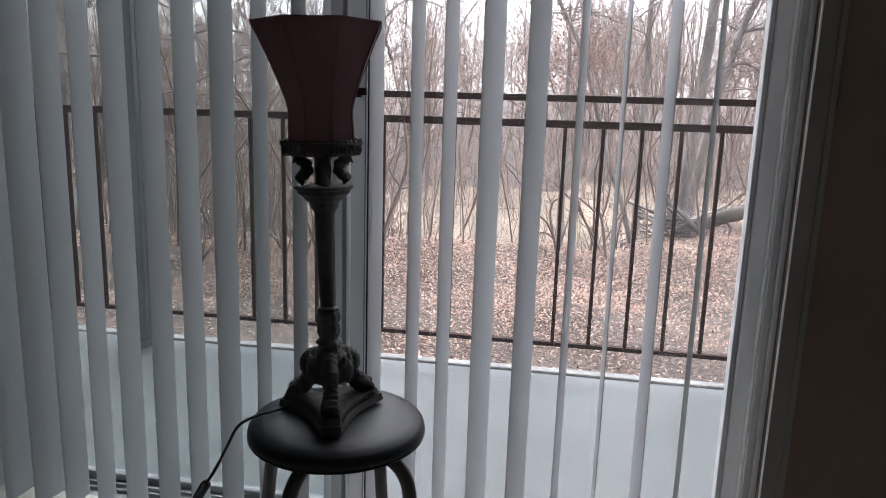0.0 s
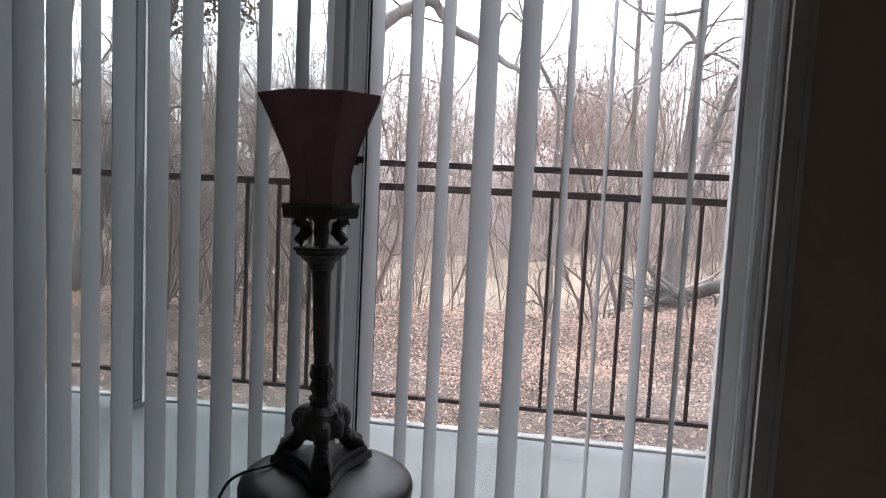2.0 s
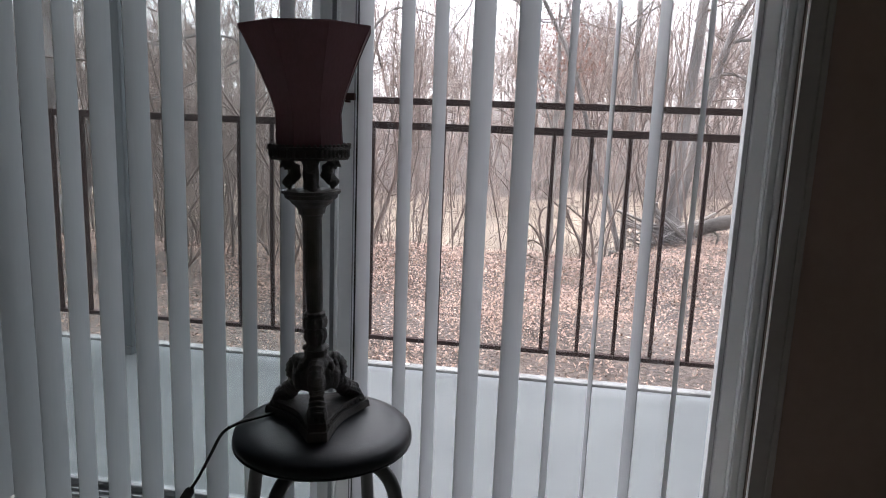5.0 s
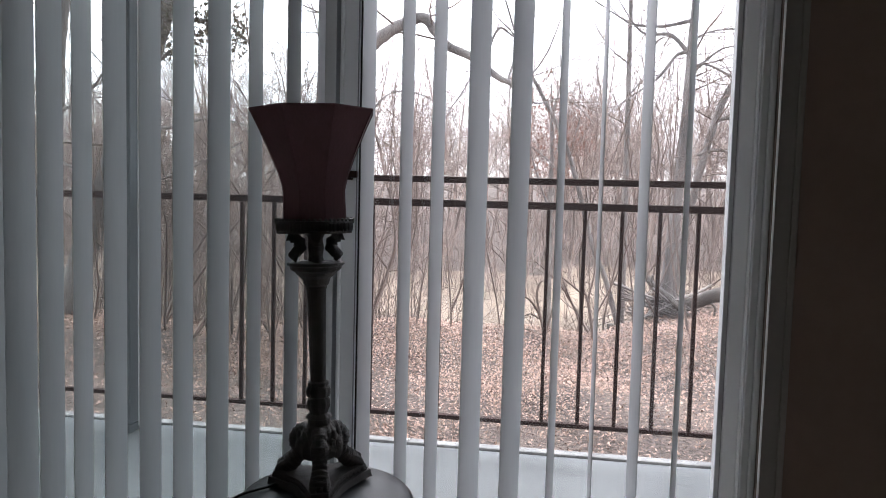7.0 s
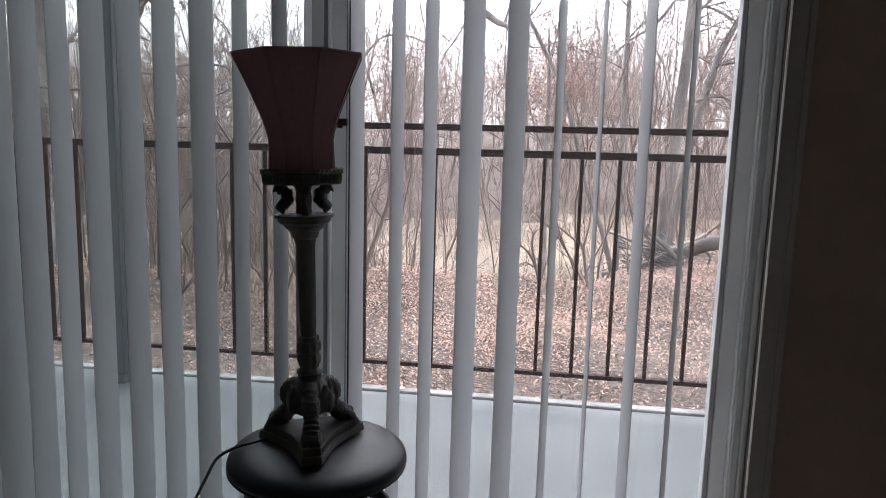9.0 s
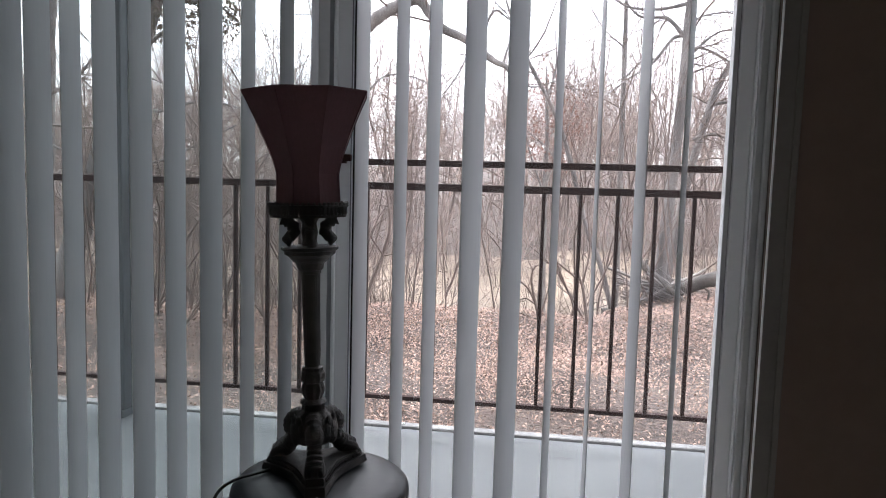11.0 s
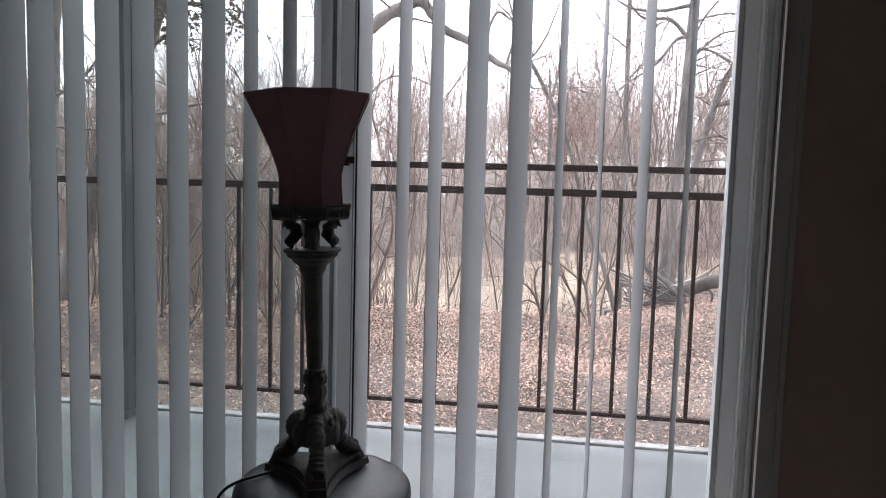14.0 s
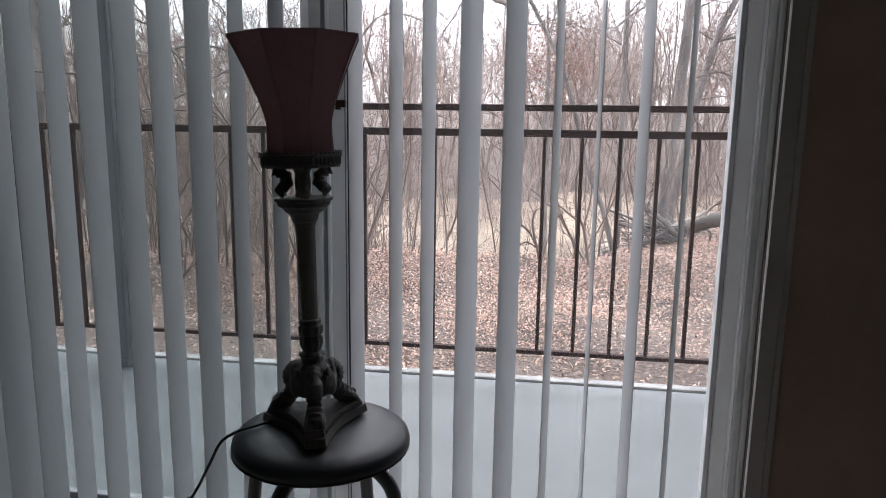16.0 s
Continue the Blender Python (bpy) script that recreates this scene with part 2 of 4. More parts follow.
def smooth_path(points, n=6):
    """Catmull-Rom through the points."""
    p = [Vector(q) for q in points]
    p = [2 * p[0] - p[1]] + p + [2 * p[-1] - p[-2]]
    out = []
    for i in range(1, len(p) - 2):
        for k in range(n):
            t = k / n
            out.append(0.5 * (2 * p[i] + (p[i + 1] - p[i - 1]) * t + (2 * p[i - 1] - 5 * p[i] + 4 * p[i + 1] - p[i + 2]) * t * t + (3 * p[i] - p[i - 1] - 3 * p[i + 1] + p[i + 2]) * t ** 3))
    return out + [p[-2]]


def bars_mesh(name, segs, mat, sides=3):
    """One mesh of many tapered twigs; segs: rows of x, y, z, x, y, z, r, r."""
    s = np.array(segs, dtype=float)
    a, b, ra, rb = s[:, :3], s[:, 3:6], s[:, 6], s[:, 7]
    d = b - a
    d /= np.linalg.norm(d, axis=1)[:, None] + 1e-9
    ref = np.where(np.abs(d[:, 1:2]) < 0.9, np.array([[0.0, 1, 0]]), np.array([[1.0, 0, 0]]))
    u = np.cross(d, ref)
    u /= np.linalg.norm(u, axis=1)[:, None]
    w = np.cross(d, u)
    ang = 2 * np.pi * np.arange(sides) / sides
    off = np.cos(ang)[None, :, None] * u[:, None] + np.sin(ang)[None, :, None] * w[:, None]
    lo = a[:, None] + off * ra[:, None, None]
    hi = b[:, None] + off * rb[:, None, None]
    verts = np.concatenate([lo, hi], 1).reshape(-1, 3)
    k = np.arange(sides)
    quad = np.stack([k, (k + 1) % sides, (k + 1) % sides + sides, k + sides], 1)
    if sides == 2:
        quad = quad[:1]
    faces = (quad[None] + (2 * sides * np.arange(len(s)))[:, None, None]).reshape(-1, 4)
    return (verts, faces) if mat is None else quads_mesh(name, verts, faces, mat, True)


def wood_mesh(name, segs, mat, thin):
    """Many bare trees in one mesh; the finest twigs, thinner than thin, have two sides only."""
    s = np.asarray(segs)
    fine = s[:, 6] < thin
    v1, f1 = bars_mesh(name, s[~fine], None, 3)
    v2, f2 = bars_mesh(name, s[fine], None, 2)
    return quads_mesh(name, np.concatenate([v1, v2]), np.concatenate([f1, f2 + len(v1)]), mat)


def quads_mesh(name, verts, faces, mat, smooth=False):
    me = bpy.data.meshes.new(name)
    me.vertices.add(len(verts))
    me.vertices.foreach_set("co", np.asarray(verts, dtype=np.float32).ravel())
    me.loops.add(4 * len(faces))
    me.loops.foreach_set("vertex_index", np.asarray(faces, dtype=np.int32).ravel())
    me.polygons.add(len(faces))
    me.polygons.foreach_set("loop_start", np.arange(0, 4 * len(faces), 4, dtype=np.int32))
    me.update(calc_edges=True)
    if smooth:
        me.polygons.foreach_set("use_smooth", [True] * len(faces))
    me.materials.append(mat)
    return me


# ---- the room ----
DOOR_L, DOOR_R, HEAD = -0.77, 1.075, 2.06
FACE, OUT = -1.12, -0.96  # the room's side and the outer side of the door wall


def structure(name, bm, mat, label, category="wall"):
    return tagged(part(name, bm, mat), label, category, "", "structure")


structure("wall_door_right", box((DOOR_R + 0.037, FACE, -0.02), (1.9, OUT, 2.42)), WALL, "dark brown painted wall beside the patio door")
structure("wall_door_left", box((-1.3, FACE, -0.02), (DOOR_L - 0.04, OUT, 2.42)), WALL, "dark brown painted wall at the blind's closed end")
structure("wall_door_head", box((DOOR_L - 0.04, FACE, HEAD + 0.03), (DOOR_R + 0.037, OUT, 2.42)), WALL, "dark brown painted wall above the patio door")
# Out of view; pale and close so that daylight bounces onto the door frame.
structure("wall_east", box((1.9, -3.4, -0.02), (2.05, OUT, 2.42)), ROOM, "unseen beige side wall of the room, pale to bounce daylight")
structure("wall_west", box((-1.45, -3.4, -0.02), (-1.3, OUT, 2.42)), ROOM, "unseen beige side wall of the room, pale to bounce daylight")
structure("wall_south", box((-1.45, -3.55, -0.02), (2.05, -3.4, 2.42)), ROOM, "unseen beige back wall of the room, set close to bounce daylight")
structure("floor", box((-1.45, -3.55, -0.12), (2.05, -1.12, 0.0)), CARPET, "unseen beige carpeted floor of the room, pale to bounce daylight", "floor")
structure("ceiling", box((-1.45, -3.55, 2.42), (2.05, OUT, 2.54)), CEIL, "plain white painted ceiling of the room", "ceiling")

# ---- sliding patio door ----
MID_L, MID_R = 0.187, 0.2435


def sliding_door():
    door = tagged(new("door_1"), "white vinyl sliding patio door, closed, with two glass panels", "door", "", "structure")
    # outer frame, stepped towards the room at the jambs
    part("right_jamb", box((1.0525, -1.075, -0.011), (1.082, -1.035, HEAD - 0.03), 0.002), JAMB, door)
    part("jamb_lip", box((1.0822, -1.088, -0.011), (1.0855, -0.97, HEAD - 0.03), 0.001), VINYL, door, "pale raised lip along the jamb")
    part("right_jamb_stop", box((1.0857, -1.1, 0.0), (1.1, -0.97, HEAD + 0.02), 0.002), FRAME_DARK, door)
    part("right_jamb_return", box((1.1002, -1.108, 0.0), (1.1115, -0.97, HEAD + 0.02), 0.003), FRAME_DARK, door)
    part("left_jamb", box((DOOR_L - 0.035, -1.09, -0.011), (DOOR_L + 0.04, -0.97, HEAD - 0.03), 0.003), VINYL, door)
    part("head_frame", box((DOOR_L - 0.035, -1.09, HEAD - 0.029), (DOOR_R, -0.97, HEAD + 0.025), 0.003), VINYL, door)
    sill = part("sill", box((DOOR_L - 0.035, -1.117, -0.03), (DOOR_R, -0.99, -0.012), 0.003), SILL, door, "grey aluminium sill with two tracks")
    for y in (-1.075, -1.05, -1.02):
        part("track", box((DOOR_L, y - 0.003, -0.0115), (DOOR_R - 0.04, y + 0.003, -0.003), 0.001), SILL, sill)
    # the panels: the right one slides on the room's side
    for name, x0, x1, y0, y1, glass, wide in (("left_panel", DOOR_L + 0.041, 0.1865, -1.028, -1.0, GLASS_DIM, 0.05), ("right_panel", MID_L, 1.0505, -1.07, -1.04, GLASS, 0.028)):
        panel = part(name, box((x0, y0, -0.0025), (x0 + (wide if name == "left_panel" else MID_R - MID_L), y1, HEAD - 0.03), 0.003), VINYL, door)
        # Toned down because the stile's left side catches too much sky.
        part("stile", box((x1 - wide * (0.35 if name == "right_panel" else 1), y0, -0.0025), (x1, y1, HEAD - 0.03), 0.0012), FRAME_DARK, panel)
        part("bottom_rail", box((x0 + 0.063, y0 + 0.002, -0.0025), (x1 - wide - 0.001, y1 - 0.002, 0.008), 0.003), SILL, panel)
        part("top_rail", box((x0 + 0.063, y0 + 0.002, HEAD - 0.09), (x1 - wide - 0.001, y1 - 0.002, HEAD - 0.031), 0.003), VINYL, panel)
        yg = (y0 + y1) / 2
        pane = part("pane", box((x0 + 0.03, yg - 0.003, 0.005), (x1 - 0.006, yg + 0.003, HEAD - 0.07)), glass, panel, "clear window glass")
        # Only the left pane's tint also dims the daylight coming in.
        pane.visible_shadow = name == "left_panel"
    part("weather_seal", box((MID_R + 0.0005, -1.069, 0.03), (MID_R + 0.0042, -1.045, HEAD - 0.04)), SEAL, door, "black rubber seal along the stile")
    # Added black filler: stands for the shade in the gap beside the jamb.
    part("jamb_gap_strip", box((1.0507, -1.064, 0.01), (1.0523, -1.036, HEAD - 0.04)), SEAL, door, "black strip that keeps the gap at the jamb dark")
    latch = part("latch", box((0.2215, -1.0825, 1.0055), (0.243, -1.0725, 1.0205), 0.002), IRON, door, "small dark brown latch on the meeting stile")
    part("latch_lip", box((0.2215, -1.0855, 1.0005), (0.2315, -1.0725, 1.0053), 0.001), IRON, latch)
    # Thin proud strips, darkened to stand for the shade in two grooves.
    part("stile_shade_line", box((0.2388, -1.0722, 0.03), (0.2412, -1.0702, HEAD - 0.04)), GROOVE_SHADE, door)
    part("interlock_shade_strip", box((MID_L + 0.001, -1.074, 0.03), (MID_L + 0.0125, -1.0705, HEAD - 0.04), 0.001), GROOVE_SHADE, door, "dark strip standing for the shaded groove beside the stile")
    part("interlock", box((MID_L + 0.0133, -1.083, 0.03), (MID_L + 0.021, -1.0705, HEAD - 0.04), 0.003), VINYL, door)


sliding_door()
structure("trim_corner", box((1.1122, -1.1255, 0.0), (1.1158, -1.1203, HEAD + 0.03), 0.001), VINYL, "thin white corner bead at the edge of the door wall", "trim")
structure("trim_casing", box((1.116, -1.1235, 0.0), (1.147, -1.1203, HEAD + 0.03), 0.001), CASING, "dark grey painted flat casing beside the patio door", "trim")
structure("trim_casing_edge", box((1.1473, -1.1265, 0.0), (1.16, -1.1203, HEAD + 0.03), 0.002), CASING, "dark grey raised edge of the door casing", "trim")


# ---- vertical blind ----
BLIND_Y, SLAT_W = -1.17, 0.089
# each slat's place along the rail, its turn from square to the glass and its twist towards the foot, in degrees
SLATS = [(-0.77, 0, 0), (-0.69, 0, 1), (-0.61, 1, 0), (-0.527, 3, 2), (-0.4496, -4, 0), (-0.3698, -10, -1), (-0.2886, -2, -2), (-0.2038, -2, 0), (-0.1243, 0, -3), (-0.0413, 4, 0), (0.0417, -6, 1),
         (0.1271, -4, 2), (0.1877, -10, 0), (0.2914, 2, 2), (0.3751, 4, 1), (0.4413, 7, 1), (0.5234, 22, 0), (0.6088, 24, 0), (0.6923, 10, 0), (0.7722, -0.5, 0), (0.8559, -4, -2), (0.9382, 17, 0)]


def vertical_blind():
    blind = thing("vertical_blind", (0, BLIND_Y, 2.1), "ivory plastic vertical blind with slats turned open", "blind")
    part("headrail", box((-0.86, -0.022, -0.02), (1.12, 0.022, 0.03), 0.004), VINYL, blind)
    for n, (x, turn, twist) in enumerate(SLATS):
        bm = bmesh.new()
        rows = []
        bow = 0.0006 * (1 if turn >= 0 else -1)
        for j in range(13):
            z = -2.09 + 2.06 * j / 12
            a = radians(-turn - twist * (1 - j / 12))
            row = []
            for face in (0.0006, -0.0006):
                for k in range(7):
                    s = (k / 6 - 0.5) * SLAT_W
                    off = bow * (1 - (2 * k / 6 - 1) ** 2) + face + 0.0006 * math.sin(3 * z + n)
                    row.append(bm.verts.new((x + s * -math.sin(a) + off * math.cos(a), s * math.cos(a) + off * math.sin(a), z)))
            rows.append(row)
        for a, b in zip(rows, rows[1:]):
            ring = list(range(7)) + list(range(13, 6, -1))
            for i in range(14):
                p, q = ring[i], ring[(i + 1) % 14]
                bm.faces.new((a[p], a[q], b[q], b[p]))
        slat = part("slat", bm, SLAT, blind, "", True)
        part("clip", box((x - 0.004, -0.008, -0.032), (x + 0.004, 0.008, -0.0205), 0.001), VINYL, slat)


vertical_blind()


# ---- patio: slab, kerb, railing, post ----
structure("patio_slab", box((-6.0, -0.985, -0.14), (6.0, 0.03, -0.004)), CONCRETE, "smooth pale grey concrete patio slab", "patio")
structure("slab_kerb", box((-6.0, 0.034, -0.14), (6.0, 0.085, 0.006), 0.008), KERB, "worn light concrete edge strip of the patio", "kerb")
structure("porch_ceiling", box((-6.0, OUT + 0.011, 2.62), (6.0, 0.1, 2.8)), CEIL, "plain underside of the balcony over the patio", "ceiling")
STEP = 0.134


def railing():
    rail = thing("patio_railing", (0, 0, 0), "dark brown painted iron railing along the patio edge", "railing")
    part("top_rail", box((-3.4, -0.018, 0.941), (2.9, 0.018, 0.968), 0.003), IRON, rail)
    part("bottom_rail", box((-3.4, -0.012, 0.124), (2.9, 0.012, 0.14), 0.002), IRON, rail)
    part("upper_rail", box((-0.2, -0.018, 1.033), (2.9, 0.018, 1.056), 0.003), IRON, rail, "second rail above the top rail")
    for k in range(-24, 22):
        x = k * STEP
        if abs(x + 1.013) < 0.07:
            continue
        part("picket", box((x - 0.0065, -0.0065, 0.1405), (x + 0.0065, 0.0065, 0.9405)), IRON, rail)
    for x in (-0.2, 2.89):
        part("end_post", box((x - 0.012, -0.012, 0.0), (x + 0.012, 0.012, 1.0325)), IRON, rail)
    for x in (-2.4, 1.675):
        part("foot", box((x - 0.012, -0.012, 0.0), (x + 0.012, 0.012, 0.1235)), IRON, rail)


railing()


def porch_post():
    post = thing("porch_post", (-1.013, -0.045, 0), "grey painted square porch post on a dark foot", "post")
    part("shaft", box((-0.05, -0.05, 0.03), (0.05, 0.05, 2.615), 0.006), POST, post)
    # White strip: daylight on the post's right side, put into the colour.
    part("lit_side_strip", box((0.0503, 0.0, 0.012), (0.0535, 0.03, 2.61), 0.001), VINYL, post, "white strip standing for the lit side of the post")
    part("foot", box((-0.056, -0.056, -0.004), (0.05, 0.056, 0.0295), 0.004), POST, post, "dark metal foot plate")


porch_post()


def paper_scrap():
    bm = bmesh.new()
    ring = [bm.verts.new((0.011 * (1 + 0.3 * math.sin(3 * a)) * math.cos(a), 0.008 * math.sin(a), 0.001 + 0.004 * abs(math.sin(2 * a)))) for a in [2 * math.pi * k / 9 for k in range(9)]]
    low = [bm.verts.new((v.co.x * 0.95, v.co.y * 0.95, 0.0)) for v in ring]
    bm.faces.new(ring)
    bm.faces.new(low[::-1])
    for k in range(9):
        bm.faces.new((low[k], low[(k + 1) % 9], ring[(k + 1) % 9], ring[k]))
    ob = part("paper_scrap", bm, CEIL)
    ob.location = (0.144, 0.055, 0.0065)
    tagged(ob, "small white crumpled scrap lying on the slab edge", "litter")


paper_scrap()

# ---- stool ----
LAMP = Vector((0.272, -1.402, 0.0))
SEAT_C = (0.287, -1.398)
ACROSS = Vector((0.943, 0.334, 0.0))  # level, square to the way one looks at the lamp


def stool():
    st = thing("stool", (*SEAT_C, 0), "black round padded stool with bent steel legs", "stool", turn=30.0)
    prof = [(0.02, 0.384), (0.14, 0.384), (0.152, 0.3855), (0.159, 0.391), (0.161, 0.399), (0.159, 0.407), (0.152, 0.414), (0.13, 0.4215), (0.1, 0.425), (0.05, 0.4275), (0.004, 0.428)]
    seat = part("seat", lathe(prof, 56), VINYL_SEAT, st, "black vinyl padded seat", True)
    part("piping", add_ring(0.1595, 0.002, 0.391), VINYL_SEAT, seat, "", True)
    part("seat_plate", lathe([(0.02, 0.374), (0.12, 0.374), (0.12, 0.3835), (0.02, 0.3835)], 40), STEEL, st)
    for k in range(4):
        a = radians(45 + 90 * k)
        c, s = math.cos(a), math.sin(a)
        pts = [(0.03, 0.363), (0.09, 0.363), (0.122, 0.355), (0.145, 0.328), (0.155, 0.28), (0.172, 0.14), (0.185, 0.012)]
        leg = part("leg", tube(smooth_path([(r * c, r * s, z) for r, z in pts], 5), 0.013, 12), STEEL, st, "", True)
        part("rubber_foot", tube([(0.1838 * c, 0.1838 * s, 0.026), (0.1865 * c, 0.1865 * s, 0.0)], 0.015, 12), SEAL, leg)


def add_ring(radius, thick, z, sides=40):
    bm = bmesh.new()
    rows = []
    for k in range(sides):
        a = 2 * math.pi * k / sides
        rows.append([bm.verts.new(((radius + thick * math.cos(b)) * math.cos(a), (radius + thick * math.cos(b)) * math.sin(a), z + thick * math.sin(b))) for b in [2 * math.pi * j / 8 for j in range(8)]])
    for k in range(sides):
        a, b = rows[k], rows[(k + 1) % sides]
        for j in range(8):
            bm.faces.new((a[j], a[(j + 1) % 8], b[(j + 1) % 8], b[j]))
    return bm


stool()


# ---- table lamp ----
def table_lamp():
    base = LAMP + Vector((*(0.0045 * ACROSS.xy), 0.4285))
    lamp = thing("table_lamp", base, "dark bronze column table lamp with flared burgundy shade on the stool", "lamp")
    lean = Matrix.Rotation(radians(-1.85), 4, Vector((-ACROSS.y, ACROSS.x, 0)))
    lamp.matrix_world = Matrix.Translation(base) @ lean
    turn = -71.0  # the first foot's heading

    def spin(bm, deg):
        bmesh.ops.rotate(bm, cent=(0, 0, 0), matrix=Matrix.Rotation(radians(deg), 3, "Z"), verts=bm.verts)
        return bm

    # three-sided base plate with hollow sides, in two steps
    def tri_plate(r_tip, hollow, z0, z1):
        bm = bmesh.new()
        pts = []
        for k in range(3):
            a0, a1 = radians(120 * k), radians(120 * k + 120)
            for w in (-0.16, 0.16):
                pts.append((r_tip * math.cos(a0 + w), r_tip * math.sin(a0 + w)))
            for j in range(1, 9):
                t = j / 9
                p = Vector((math.cos(a0 + 0.16), math.sin(a0 + 0.16))) * r_tip * (1 - t) + Vector((math.cos(a1 - 0.16), math.sin(a1 - 0.16))) * r_tip * t
                p *= 1 - hollow * math.sin(math.pi * t)
                pts.append(tuple(p))
        lo = [bm.verts.new((x, y, z0)) for x, y in pts]
        hi = [bm.verts.new((x * 0.97, y * 0.97, z1)) for x, y in pts]
        n = len(pts)
        for i in range(n):
            bm.faces.new((lo[i], lo[(i + 1) % n], hi[(i + 1) % n], hi[i]))
        bm.faces.new(lo[::-1])
        bm.faces.new(hi)
        return bm

    plinth = part("plinth", spin(tri_plate(0.104, 0.22, 0.0, 0.014), turn), BRONZE, lamp)
    part("upper_plinth", spin(tri_plate(0.094, 0.24, 0.0145, 0.026), turn), BRONZE, lamp)
    # beads along the plinth's sides
    for k in range(3):
        a0, a1 = radians(120 * k + turn + 9), radians(120 * k + 120 + turn - 9)
        for j in range(1, 14):
            t = j / 14
            p = (Vector((math.cos(a0), math.sin(a0))) * (1 - t) + Vector((math.cos(a1), math.sin(a1))) * t) * 0.095 * (1 - 0.235 * math.sin(math.pi * t))
            bm = bmesh.new()
            bmesh.ops.create_icosphere(bm, subdivisions=1, radius=0.0042, matrix=Matrix.Translation((p.x, p.y, 0.019)))
            part("bead", bm, BRONZE, plinth)
    # scrolled legs with claw feet
    for k in range(3):
        leg_path = smooth_path([(0.076, 0, 0.03), (0.068, 0, 0.036), (0.056, 0, 0.044), (0.046, 0, 0.056), (0.041, 0, 0.07), (0.046, 0, 0.084), (0.046, 0, 0.096), (0.036, 0, 0.104), (0.018, 0, 0.104)], 4)
        radii = [0.0105 + 0.0045 * abs(math.sin(2.6 * i / len(leg_path) * math.pi)) + 0.0018 * (i % 2) for i in range(len(leg_path))]
        leg = part("leg", spin(tube(leg_path, radii, 10), turn + 120 * k), BRONZE, lamp, "", True)
        bm = bmesh.new()
        bmesh.ops.create_uvsphere(bm, u_segments=14, v_segments=10, radius=0.0165, matrix=Matrix.Translation((0.046, 0, 0.088)) @ Matrix.Diagonal((0.9, 1.0, 1.1, 1)))
        part("scroll", spin(bm, turn + 120 * k), BRONZE, leg, "", True)
        for j in range(5):
            t = j / 4
            bm = bmesh.new()
            bmesh.ops.create_uvsphere(bm, u_segments=10, v_segments=7, radius=0.0105, matrix=Matrix.Translation((0.046 + 0.034 * t, 0, 0.064 - 0.026 * t)) @ Matrix.Rotation(0.6, 4, "Y") @ Matrix.Diagonal((0.42, 1.35 - 0.15 * t, 0.9, 1)))
            part("leaf_ridge", spin(bm, turn + 120 * k), BRONZE, leg, "", True)
        for j in (-1, 0, 1):
            claw = smooth_path([(0.058, 0.006 * j, 0.043), (0.072, 0.01 * j, 0.038), (0.085, 0.012 * j, 0.026)], 4)
            part("claw", spin(tube(claw, [0.0095, 0.0095, 0.009, 0.0085, 0.0085, 0.008, 0.0075, 0.0065, 0.004], 8), turn + 120 * k), BRONZE, leg, "", True)
        # leaf carving between the legs
        for j, (w, z, r) in enumerate(((0, 0.082, 0.017), (24, 0.088, 0.011), (-24, 0.088, 0.011), (13, 0.103, 0.009), (-13, 0.103, 0.009))):
            bm = bmesh.new()
            bmesh.ops.create_uvsphere(bm, u_segments=10, v_segments=8, radius=r, matrix=Matrix.Translation((0.036, 0, z)) @ Matrix.Diagonal((0.6, 0.8, 1.3, 1)))
            part("acanthus_leaf", spin(bm, turn + 60 + 120 * k + w), BRONZE, lamp, "", True)
    part("urn", lathe([(0.01, 0.054), (0.026, 0.058), (0.038, 0.066), (0.043, 0.08), (0.041, 0.095), (0.03, 0.109), (0.02, 0.12), (0.02, 0.13)], 36, lobes=12, lobe=0.03), BRONZE, lamp, "", True)
    part("knop", lathe([(0.02, 0.1305), (0.024, 0.133), (0.02, 0.137), (0.015, 0.14), (0.018, 0.147), (0.021, 0.155), (0.0195, 0.164), (0.016, 0.169), (0.02, 0.172), (0.022, 0.18), (0.0205, 0.187), (0.0165, 0.19), (0.0185, 0.193), (0.0185, 0.197), (0.013, 0.199)], 40, lobes=10, lobe=0.06), BRONZE, lamp, "carved leaf knop", True)
    part("column", lathe([(0.0135, 0.1995), (0.0145, 0.22), (0.0165, 0.345), (0.0172, 0.366)], 48, 1, 0.03), BRONZE, lamp, "fluted tapering column")
    part("capital", lathe([(0.0185, 0.3665), (0.0185, 0.371), (0.022, 0.374), (0.0235, 0.38), (0.025, 0.385), (0.033, 0.391), (0.036, 0.396), (0.044, 0.401), (0.045, 0.407), (0.0495, 0.409), (0.0495, 0.414), (0.02, 0.4155)], 48, lobes=16, lobe=0.018), BRONZE, lamp, "carved spreading bowl", True)
    part("core", lathe([(0.015, 0.416), (0.0125, 0.424), (0.0145, 0.44), (0.0125, 0.455), (0.018, 0.466)], 24), BRONZE, lamp, "", True)
    for k in range(4):
        path = smooth_path([(0.031, 0, 0.4225), (0.037, 0, 0.425), (0.036, 0, 0.432), (0.029, 0, 0.435), (0.0265, 0, 0.443), (0.03, 0, 0.452), (0.038, 0, 0.459), (0.048, 0, 0.463)], 4)
        part("scroll_bracket", spin(tube(path, [0.0072 + 0.0012 * math.sin(1.4 * i) for i in range(len(path))], 10, 1.5), turn + 90 * k), BRONZE, lamp, "", True)
    # eight-sided pierced gallery
    hexa = 37.5

